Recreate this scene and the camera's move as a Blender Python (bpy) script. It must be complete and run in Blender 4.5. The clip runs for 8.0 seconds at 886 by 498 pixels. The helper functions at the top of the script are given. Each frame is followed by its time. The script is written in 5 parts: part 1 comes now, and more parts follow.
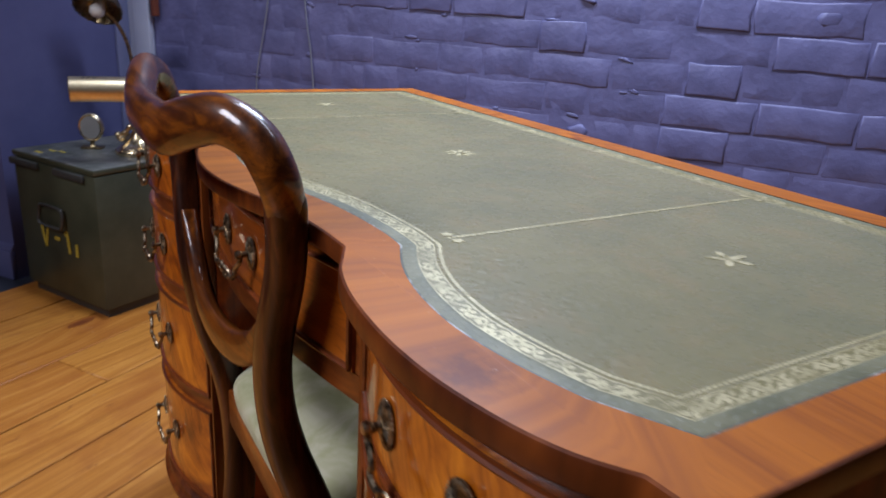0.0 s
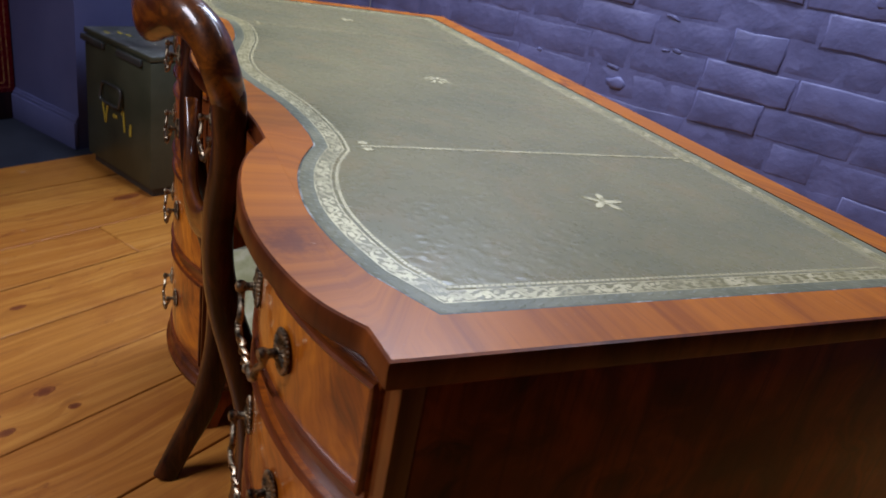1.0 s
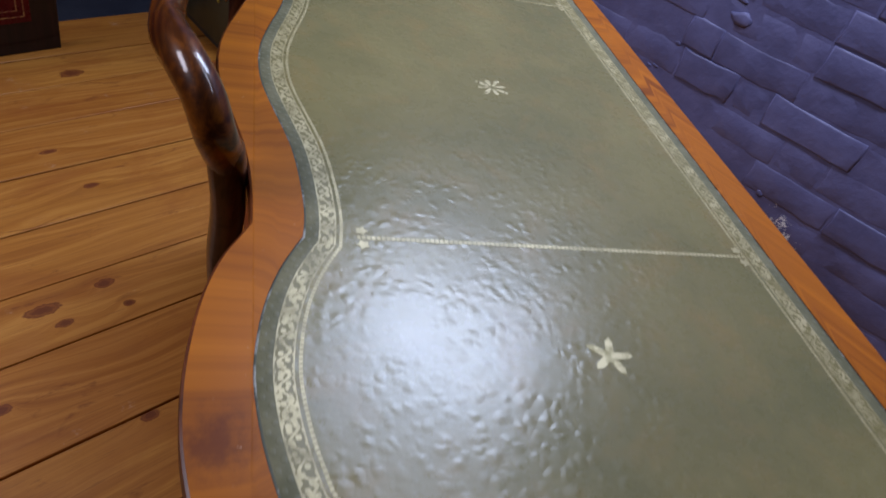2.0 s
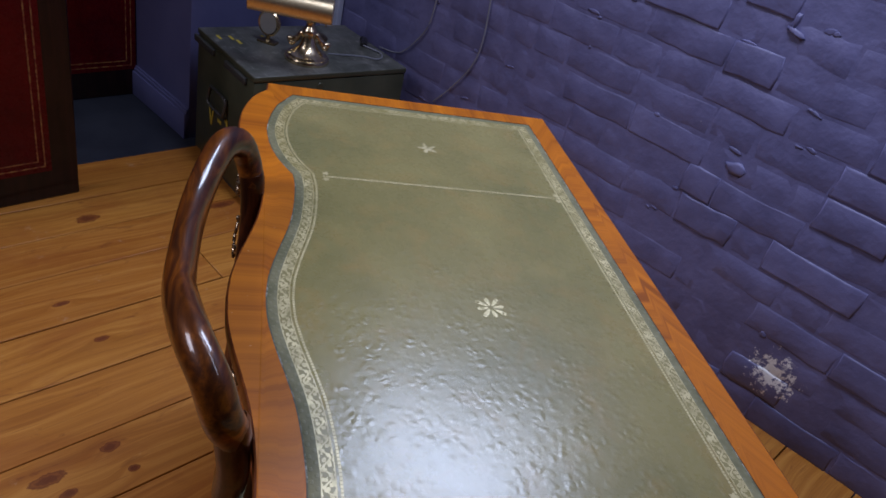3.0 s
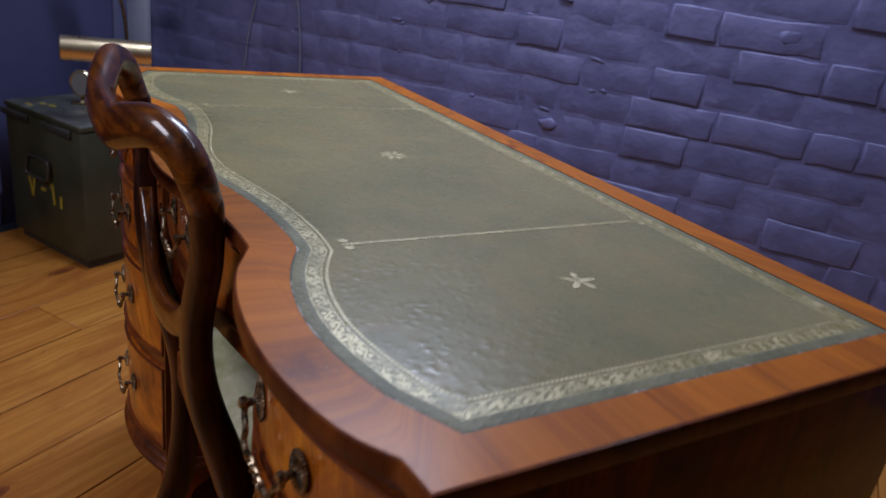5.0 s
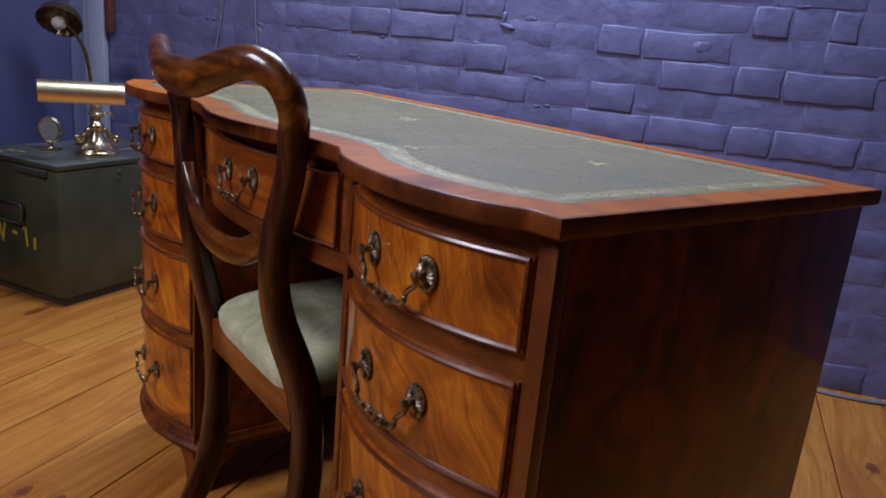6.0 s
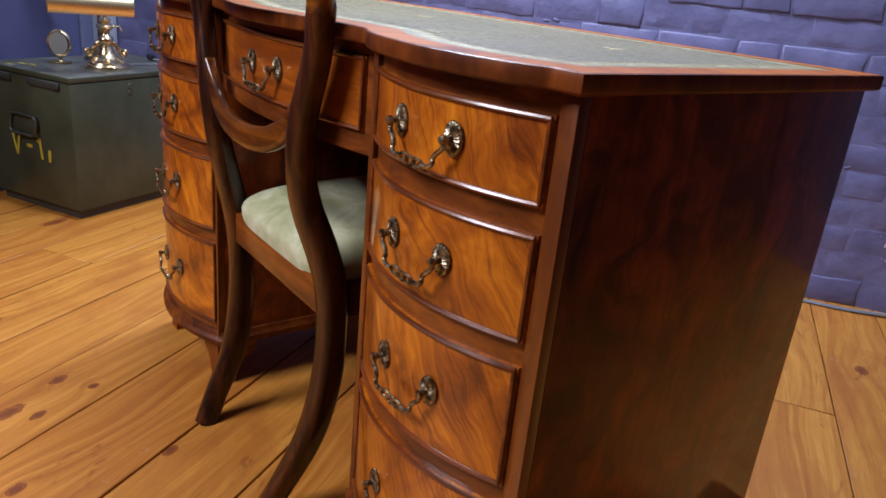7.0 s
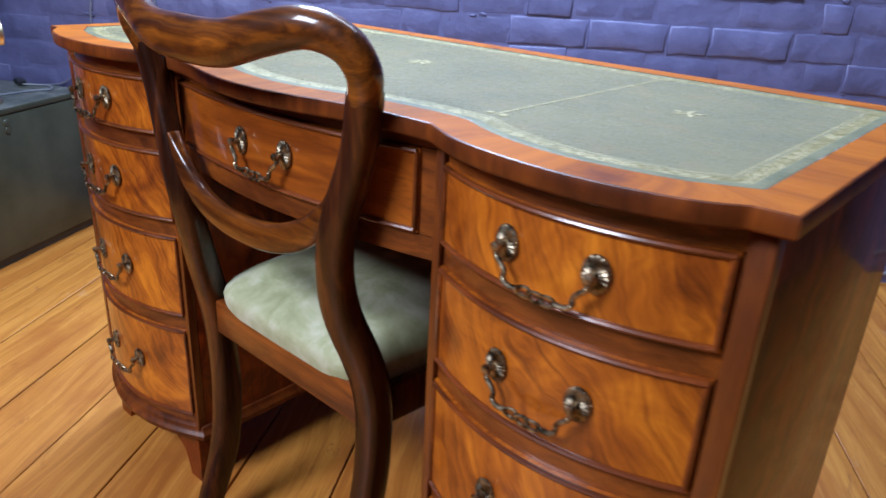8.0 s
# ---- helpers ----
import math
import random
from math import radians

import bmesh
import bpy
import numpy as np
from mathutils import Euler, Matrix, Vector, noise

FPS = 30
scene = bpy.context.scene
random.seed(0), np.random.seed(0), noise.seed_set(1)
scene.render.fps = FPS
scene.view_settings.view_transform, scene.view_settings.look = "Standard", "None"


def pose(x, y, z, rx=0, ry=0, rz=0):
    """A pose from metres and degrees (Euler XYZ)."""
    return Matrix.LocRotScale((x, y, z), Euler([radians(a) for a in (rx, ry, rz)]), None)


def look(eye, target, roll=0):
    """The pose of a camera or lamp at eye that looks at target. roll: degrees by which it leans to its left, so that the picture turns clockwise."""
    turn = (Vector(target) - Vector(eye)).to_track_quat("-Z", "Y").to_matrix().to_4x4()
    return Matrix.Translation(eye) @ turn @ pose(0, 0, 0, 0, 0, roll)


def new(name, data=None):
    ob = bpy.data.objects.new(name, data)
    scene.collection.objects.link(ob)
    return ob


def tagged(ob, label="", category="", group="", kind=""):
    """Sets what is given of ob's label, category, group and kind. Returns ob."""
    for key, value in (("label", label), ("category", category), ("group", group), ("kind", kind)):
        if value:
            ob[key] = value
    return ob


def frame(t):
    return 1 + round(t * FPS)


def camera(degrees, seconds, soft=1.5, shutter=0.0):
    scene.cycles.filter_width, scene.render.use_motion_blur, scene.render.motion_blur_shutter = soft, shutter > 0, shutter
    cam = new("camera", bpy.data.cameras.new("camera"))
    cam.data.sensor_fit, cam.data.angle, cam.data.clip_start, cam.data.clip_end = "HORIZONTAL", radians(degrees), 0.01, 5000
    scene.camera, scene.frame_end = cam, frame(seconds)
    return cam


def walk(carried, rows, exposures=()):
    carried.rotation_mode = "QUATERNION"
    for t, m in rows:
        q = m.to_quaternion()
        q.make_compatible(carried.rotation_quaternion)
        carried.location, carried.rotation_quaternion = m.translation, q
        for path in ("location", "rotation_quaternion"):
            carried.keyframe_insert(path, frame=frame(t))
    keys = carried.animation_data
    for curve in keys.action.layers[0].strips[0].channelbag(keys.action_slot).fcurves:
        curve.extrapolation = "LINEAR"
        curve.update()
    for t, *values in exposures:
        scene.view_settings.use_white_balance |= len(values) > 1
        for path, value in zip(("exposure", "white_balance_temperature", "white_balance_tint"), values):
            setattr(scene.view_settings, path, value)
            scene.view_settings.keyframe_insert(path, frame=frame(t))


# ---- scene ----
from mathutils.geometry import tessellate_polygon

cam = camera(63.2, 8.0, soft=1.6, shutter=0.35)
PATH = [
    (0, (0.7508, -0.4723, 0.9550), (-0.5342, 0.3260, 0.4340), 3.52),
    (0.5, (0.8750, -0.4497, 0.9741), (-0.4434, 0.2478, 0.3951), 7.57),
    (1, (0.8870, -0.3843, 0.9771), (-0.4097, 0.2748, 0.3105), 10.69),
    (1.2, (0.8714, -0.3517, 0.9978), (-0.4255, 0.2487, 0.2784), 12.05),
    (2.3, (0.6902, -0.2820, 1.2139), (-0.4391, 0.1732, 0.1759), 17.77),
    (2.5, (0.6696, -0.2871, 1.2483), (-0.5234, 0.1609, 0.2808), 16.16),
    (3, (0.6523, -0.2941, 1.2980), (-0.6219, 0.1427, 0.4346), 14.77),
    (3.5, (0.6698, -0.2966, 1.2730), (-0.5762, 0.1500, 0.3742), 15.77),
    (4, (0.7244, -0.3036, 1.1939), (-0.4633, 0.1780, 0.2361), 16.52),
    (4.5, (0.8019, -0.3327, 1.1189), (-0.4091, 0.2707, 0.2648), 12.91),
    (4.7, (0.8236, -0.3621, 1.0865), (-0.4307, 0.3100, 0.3551), 10.18),
    (5.8, (0.9659, -0.6317, 0.9038), (-0.2500, 0.3148, 0.4730), 4.87),
    (6, (0.9763, -0.6510, 0.8873), (-0.2431, 0.2950, 0.4651), 5.31),
    (6.5, (1.0103, -0.6835, 0.8476), (-0.1790, 0.2504, 0.3247), 6.25),
    (7, (1.0206, -0.7072, 0.8357), (-0.1568, 0.2215, 0.2780), 5.73),
    (7.5, (0.9374, -0.7470, 0.9018), (-0.1581, 0.2803, 0.3499), 4.66),
    (8, (0.7371, -0.7662, 0.9320), (-0.2304, 0.3478, 0.3133), 3.02),
]
EXPOSURES = [(0.0, -0.02, 6050, 16), (0.6, -0.15, 6050, 16), (1.2, -0.27, 6050, 18), (2.3, -0.84, 6000, 22), (3.5, -0.88, 6050, 23), (4.1, -0.88, 6100, 22),
             (4.7, -0.88, 6150, 21), (5.8, -0.22, 5950, 20), (6.2, -0.15, 5950, 19), (6.6, 0.34, 6250, 18), (7.0, 0.60, 6200, 14), (7.5, 0.70, 5750, 10), (8.0, 0.72, 5450, 8)]
walk(cam, [(t, look(eye, target, roll)) for t, eye, target, roll in PATH], EXPOSURES)

# ---- light ----
world = bpy.data.worlds.new("world")
scene.world = world
world.use_nodes = True
world.node_tree.nodes["Background"].inputs[0].default_value = (0.32, 0.36, 0.5, 1)
world.node_tree.nodes["Background"].inputs[1].default_value = 0.005


def ceiling_lamp(x, y, z, sx, sy, watts, colour, aim, spread):
    data = bpy.data.lights.new("ceiling_light", "AREA")
    data.shape, data.size, data.size_y, data.energy, data.color = "RECTANGLE", sx, sy, watts, colour
    data.spread = radians(spread)
    ob = new("ceiling_light", data)
    ob.matrix_world = look((x, y, z), aim)
    return ob


ceiling_lamp(-0.80, 0.40, 2.15, 0.62, 0.36, 18.5, (0.69, 0.83, 1.0), (0.25, -0.20, 0.6), 128)
ceiling_lamp(-0.25, -2.35, 2.50, 1.1, 0.9, 26, (0.97, 0.96, 1.0), (0.15, -0.35, 0.25), 104)
ceiling_lamp(-0.30, 0.45, 2.60, 1.9, 0.3, 36, (0.82, 0.89, 1.0), (-0.75, 1.05, 1.2), 150)


# ---- materials ----
class Graph:
    """A short way to write node materials."""

    def __init__(self, name):
        self.mat = bpy.data.materials.new(name)
        self.mat.use_nodes = True
        self.nt = self.mat.node_tree
        self.bsdf = self.nt.nodes["Principled BSDF"]

    def node(self, kind, links=(), **settings):
        n = self.nt.nodes.new(kind)
        for key, value in settings.items():
            if key.startswith("i_"):
                n.inputs[key[2:].replace("_", " ")].default_value = value
            else:
                setattr(n, key, value)
        for slot, source in dict(links).items():
            self.nt.links.new(source, n.inputs[slot])
        return n

    def math(self, op, a, b=0.0):
        n = self.nt.nodes.new("ShaderNodeMath")
        n.operation = op
        for i, v in enumerate((a, b)):
            if isinstance(v, (int, float)):
                n.inputs[i].default_value = v
            else:
                self.nt.links.new(v, n.inputs[i])
        return n.outputs[0]

    def ramp(self, source, *stops):
        n = self.nt.nodes.new("ShaderNodeValToRGB")
        while len(n.color_ramp.elements) < len(stops):
            n.color_ramp.elements.new(0.5)
        for e, (at, c) in zip(n.color_ramp.elements, stops):
            e.position = at
            e.color = (c, c, c, 1) if isinstance(c, (int, float)) else (*c, 1)
        self.nt.links.new(source, n.inputs[0])
        return n.outputs[0]

    def mix(self, fac, a, b, blend="MIX"):
        n = self.nt.nodes.new("ShaderNodeMix")
        n.data_type, n.blend_type = "RGBA", blend
        for slot, v in ((0, fac), (6, a), (7, b)):
            if isinstance(v, (int, float)):
                n.inputs[slot].default_value = v
            elif isinstance(v, tuple):
                n.inputs[slot].default_value = (*v, 1)
            else:
                self.nt.links.new(v, n.inputs[slot])
        return n.outputs[2]

    def place(self, scale=(1, 1, 1), shuffle=0.0, turn=(0, 0, 0), uv=False):
        """Object coordinates in metres, scaled, and shifted at random from object to object."""
        co = self.node("ShaderNodeTexCoord").outputs["UV" if uv else "Object"]
        if shuffle:
            r = self.node("ShaderNodeObjectInfo").outputs["Random"]
            v = self.node("ShaderNodeCombineXYZ", {0: self.math("MULTIPLY", r, shuffle), 1: self.math("MULTIPLY", r, shuffle * 1.7), 2: self.math("MULTIPLY", r, shuffle * 0.6)})
            co = self.node("ShaderNodeVectorMath", {0: co, 1: v.outputs[0]}, operation="ADD").outputs[0]
        m = self.node("ShaderNodeMapping", {0: co})
        m.inputs["Scale"].default_value = scale
        m.inputs["Rotation"].default_value = turn
        return m.outputs[0]

    def noise(self, vec, scale, detail=4.0, rough=0.55, distort=0.0):
        n = self.node("ShaderNodeTexNoise", {"Vector": vec})
        for k, v in (("Scale", scale), ("Detail", detail), ("Roughness", rough), ("Distortion", distort)):
            n.inputs[k].default_value = v
        return n.outputs[0]

    def bump(self, height, strength, distance):
        b = self.node("ShaderNodeBump", {"Height": height})
        b.inputs["Strength"].default_value, b.inputs["Distance"].default_value = strength, distance
        if self.bsdf.inputs["Normal"].links:
            self.nt.links.new(self.bsdf.inputs["Normal"].links[0].from_socket, b.inputs["Normal"])
        self.nt.links.new(b.outputs[0], self.bsdf.inputs["Normal"])

    def out(self, colour=None, rough=None, metal=0.0, coat=0.0, coat_rough=0.1):
        for key, v in (("Base Color", colour), ("Roughness", rough)):
            if v is None:
                continue
            if isinstance(v, (int, float)):
                self.bsdf.inputs[key].default_value = v
            elif isinstance(v, tuple):
                self.bsdf.inputs[key].default_value = (*v, 1)
            else:
                self.nt.links.new(v, self.bsdf.inputs[key])
        self.bsdf.inputs["Metallic"].default_value = metal
        self.bsdf.inputs["Coat Weight"].default_value = coat
        self.bsdf.inputs["Coat Roughness"].default_value = coat_rough
        return self.mat


def wood(name, light, mid, dark, along="z", figure=0.5, rough=0.32, coat=0.5, uv=False, shuffle=7.0, fine=1.0, tilt=(0, 0, 0), broad=34.0, shine=0.3, gloss=0.10, bend=None, dusty=0.0, stain=None):
    """Polished mahogany: long grain along one axis, broad figure over it, small pores."""
    g = Graph(name)
    lo, hi = 1.6, broad
    s = {"x": (lo, hi, hi), "y": (hi, lo, hi), "z": (hi, hi, lo)}[along]
    base = g.place((1, 1, 1), shuffle, tilt, uv)
    warp = g.noise(base, 5.0, 3.0, 0.5)
    m = g.node("ShaderNodeMapping", {0: base})
    m.inputs["Scale"].default_value = s
    bent = g.node("ShaderNodeVectorMath", {0: m.outputs[0], 1: g.node("ShaderNodeVectorMath", {0: g.node("ShaderNodeCombineXYZ", {0: warp, 1: warp, 2: warp}).outputs[0]}, operation="SCALE", i_Scale=5.0 * (figure if bend is None else bend)).outputs[0]}, operation="ADD").outputs[0]
    grain = g.noise(bent, 1.1, 6.0, 0.6, 0.6)
    cloud = g.noise(base, 9.0, 3.0, 0.5, 1.2 * figure)
    c = g.ramp(grain, (0.30, dark), (0.47, mid), (0.66, light))
    c = g.mix(g.math("MULTIPLY", g.ramp(cloud, (0.42, 0.0), (0.68, 1.0)), figure), c, dark)
    pore = g.noise(m.outputs[0], 7.0 * fine * 34.0 / broad, 2.0, 0.6) if broad > 30 else g.noise(g.place((160, 160, 5), shuffle), 1.0, 2.0, 0.6)
    c = g.mix(g.math("MULTIPLY", g.ramp(pore, (0.33, 1.0), (0.45, 0.0)), 0.35), c, dark)
    if stain:
        spot = g.node("ShaderNodeVectorMath", {0: g.place()}, operation="SUBTRACT")
        spot.inputs[1].default_value = stain
        far = g.math("ADD", g.node("ShaderNodeVectorMath", {0: spot.outputs[0]}, operation="LENGTH").outputs["Value"], g.math("MULTIPLY", g.math("SUBTRACT", g.noise(g.place(), 60.0, 4.0, 0.7), 0.5), 0.05))
        c = g.mix(g.math("MULTIPLY", g.ramp(far, (0.008, 1.0), (0.030, 0.0)), 0.75), c, (0.10, 0.020, 0.006))
        nick = g.ramp(g.noise(g.place(), 130.0, 3.0, 0.7), (0.70, 0.0), (0.74, 1.0))
        c = g.mix(g.math("MULTIPLY", nick, 0.6), c, (0.52, 0.34, 0.20))
    wear = g.noise(base, 60.0, 3.0, 0.6)
    r = g.math("ADD", g.math("MULTIPLY", wear, 0.16), rough - 0.08)
    g.bump(pore, 0.12, 0.0006)
    g.bump(g.noise(base, 24.0, 2.0), 0.10, 0.002)
    g.bsdf.inputs["Specular IOR Level"].default_value = shine
    if dusty:
        g.bsdf.inputs["Sheen Weight"].default_value = dusty
        g.bsdf.inputs["Sheen Roughness"].default_value = 0.5
    return g.out(c, r, coat=coat, coat_rough=gloss)




def veneer():
    """Flame mahogany: feathered streaks fanning across broad golden and brown fields, with fine hair lines."""
    g = Graph("flame_mahogany")
    base = g.place(shuffle=7.0)
    warp = g.noise(base, 7.0, 3.0, 0.5)
    swing = g.node("ShaderNodeCombineXYZ", {0: warp, 2: g.noise(base, 4.0, 2.0, 0.5)}).outputs[0]
    bent = g.node("ShaderNodeVectorMath", {0: base, 1: g.node("ShaderNodeVectorMath", {0: swing}, operation="SCALE", i_Scale=0.12).outputs[0]}, operation="ADD").outputs[0]
    lean = g.node("ShaderNodeMapping", {0: bent})
    lean.inputs["Rotation"].default_value = (0, 0.55, 0)
    feather = g.node("ShaderNodeMapping", {0: lean.outputs[0]})
    feather.inputs["Scale"].default_value = (44, 12, 6.5)
    hair = g.node("ShaderNodeMapping", {0: lean.outputs[0]})
    hair.inputs["Scale"].default_value = (260, 60, 9)
    field = g.noise(bent, 11.0, 5.0, 0.55, 0.8)
    streak = g.noise(feather.outputs[0], 1.0, 7.0, 0.72, 0.9)
    lines = g.noise(hair.outputs[0], 1.0, 3.0, 0.6)
    tone = g.math("ADD", g.math("ADD", g.math("MULTIPLY", field, 0.52), g.math("MULTIPLY", streak, 0.40)), g.math("MULTIPLY", lines, 0.20))
    c = g.ramp(tone, (0.41, (0.095, 0.018, 0.002)), (0.51, (0.240, 0.053, 0.003)), (0.59, (0.390, 0.100, 0.004)), (0.71, (0.63, 0.200, 0.008)))
    c = g.mix(g.math("MULTIPLY", g.ramp(lines, (0.30, 1.0), (0.42, 0.0)), 0.45), c, (0.10, 0.020, 0.003))
    knock = g.ramp(g.noise(base, 170.0, 3.0, 0.7), (0.71, 0.0), (0.75, 1.0))
    c = g.mix(g.math("MULTIPLY", knock, 0.35), c, (0.07, 0.014, 0.003))
    g.bump(lines, 0.08, 0.0005)
    g.bump(g.noise(base, 24.0, 2.0), 0.10, 0.002)
    g.bsdf.inputs["Specular IOR Level"].default_value = 0.3
    return g.out(c, g.math("ADD", g.math("MULTIPLY", g.noise(base, 60.0, 3.0, 0.6), 0.16), 0.32), coat=0.9, coat_rough=0.12)


MAHOGANY = veneer()
PLAIN_MAHOGANY = wood("plain_drawer_mahogany", (0.37, 0.094, 0.005), (0.25, 0.058, 0.003), (0.11, 0.022, 0.002), "x", 0.35, rough=0.40, coat=0.9, gloss=0.12, bend=0.15)
RAIL_WOOD = wood("rail_mahogany", (0.260, 0.066, 0.007), (0.150, 0.036, 0.005), (0.050, 0.011, 0.003), "x", 0.4, rough=0.40, coat=0.55, gloss=0.16)
SIDE_WOOD = wood("dark_mahogany", (0.340, 0.058, 0.004), (0.175, 0.029, 0.003), (0.035, 0.006, 0.0015), "z", 0.7, rough=0.45, coat=0.42, gloss=0.08, shine=0.2, broad=13.0)
EDGE_WOOD = wood("edge_mahogany", (0.220, 0.054, 0.007), (0.125, 0.029, 0.005), (0.050, 0.011, 0.003), "z", 0.55, rough=0.48, coat=0.22, gloss=0.26, shine=0.15, broad=22.0)
STILE_WOOD = wood("stile_mahogany", (0.21, 0.054, 0.005), (0.140, 0.034, 0.004), (0.070, 0.016, 0.003), "z", 0.4, rough=0.42, coat=0.7, gloss=0.18, shine=0.25)
BEAD_WOOD = wood("bead_mahogany", (0.22, 0.052, 0.010), (0.13, 0.030, 0.006), (0.05, 0.012, 0.004), "x", 0.3, rough=0.34, coat=0.8, gloss=0.2)
BAND_WOOD = wood("crossbanded_mahogany", (0.46, 0.137, 0.003), (0.36, 0.102, 0.0025), (0.21, 0.053, 0.0025), "y", 0.20, bend=0.06, rough=0.48, coat=0.22, gloss=0.25, shine=0.12, stain=(0.474, -0.285, 0.777), uv=True, shuffle=0, fine=1.4)
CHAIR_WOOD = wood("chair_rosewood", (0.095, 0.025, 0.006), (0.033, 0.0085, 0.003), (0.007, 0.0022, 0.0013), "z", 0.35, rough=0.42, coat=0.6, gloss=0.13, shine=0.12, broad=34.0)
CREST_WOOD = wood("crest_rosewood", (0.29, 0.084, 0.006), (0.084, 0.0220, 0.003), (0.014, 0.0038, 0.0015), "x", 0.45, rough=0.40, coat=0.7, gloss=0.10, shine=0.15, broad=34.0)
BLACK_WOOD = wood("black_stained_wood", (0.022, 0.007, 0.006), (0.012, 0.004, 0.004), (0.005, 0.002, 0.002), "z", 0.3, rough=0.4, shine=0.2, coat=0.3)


def leather_material(name, light, mid, dark, dusty=0.0, shine=0.5):
    g = Graph(name)
    p = g.place()
    big = g.noise(p, 6.0, 5.0, 0.6, 0.3)
    small = g.noise(p, 55.0, 4.0, 0.65)
    c = g.ramp(big, (0.26, dark), (0.5, mid), (0.78, light))
    c = g.mix(g.math("MULTIPLY", g.ramp(small, (0.56, 0.0), (0.74, 1.0)), 0.35), c, light)
    warm = g.noise(p, 17.0, 5.0, 0.65, 0.5)
    c = g.mix(g.math("MULTIPLY", g.ramp(warm, (0.50, 0.0), (0.70, 1.0)), 0.4), c, tuple(v * k for v, k in zip(mid, (1.45, 1.10, 0.9))))
    scratch = g.noise(g.place((40, 190, 1), turn=(0, 0, 0.5)), 1.0, 2.0, 0.4)
    c = g.mix(g.math("MULTIPLY", g.ramp(scratch, (0.70, 0.0), (0.78, 1.0)), 0.18), c, tuple(min(1.0, 2.2 * v + 0.03) for v in mid))
    pits = g.node("ShaderNodeTexVoronoi", {"Vector": p}, i_Scale=48.0).outputs["Distance"]
    scuff = g.ramp(pits, (0.05, 1.0), (0.10, 0.0))
    c = g.mix(g.math("MULTIPLY", scuff, g.ramp(big, (0.52, 0.0), (0.64, 0.45))), c, tuple(min(1.0, 2.4 * v + 0.05) for v in mid))
    r = g.math("ADD", g.math("MULTIPLY", small, 0.05), 0.25)
    g.bump(g.noise(p, 330.0, 3.0, 0.6), 0.04, 0.0006)
    g.bump(g.noise(p, 160.0, 2.0, 0.5), 0.10, 0.0008)
    g.bump(g.noise(p, 85.0, 2.0, 0.5), 0.10, 0.0010)
    pimple = g.node("ShaderNodeTexVoronoi", {"Vector": g.mix(0.012, p, g.node("ShaderNodeTexNoise", {"Vector": p}, i_Scale=60.0).outputs["Color"])}, i_Scale=95.0).outputs["Distance"]
    g.bump(g.math("MULTIPLY", g.ramp(pimple, (0.0, 1.0), (0.25, 0.55), (0.55, 0.0)), g.ramp(g.noise(p, 22.0, 3.0, 0.6), (0.36, 0.2), (0.60, 1.0))), 0.42, 0.0007)
    g.bump(g.noise(p, 26.0, 2.0, 0.5), 0.10, 0.0018)
    g.bsdf.inputs["Specular IOR Level"].default_value = shine
    if dusty:
        g.bsdf.inputs["Sheen Weight"].default_value = dusty
        g.bsdf.inputs["Sheen Roughness"].default_value = 0.45
        g.bsdf.inputs["Sheen Tint"].default_value = (0.88, 0.92, 0.80, 1)
    return g.out(c, r)


GREEN = ((0.222, 0.186, 0.058), (0.172, 0.144, 0.041), (0.126, 0.114, 0.031))
LEATHER = leather_material("green_leather", *GREEN, dusty=0.42)
RED_LEATHER = leather_material("red_leather", (0.125, 0.004, 0.006), (0.090, 0.0025, 0.004), (0.055, 0.0015, 0.003), shine=0.2)


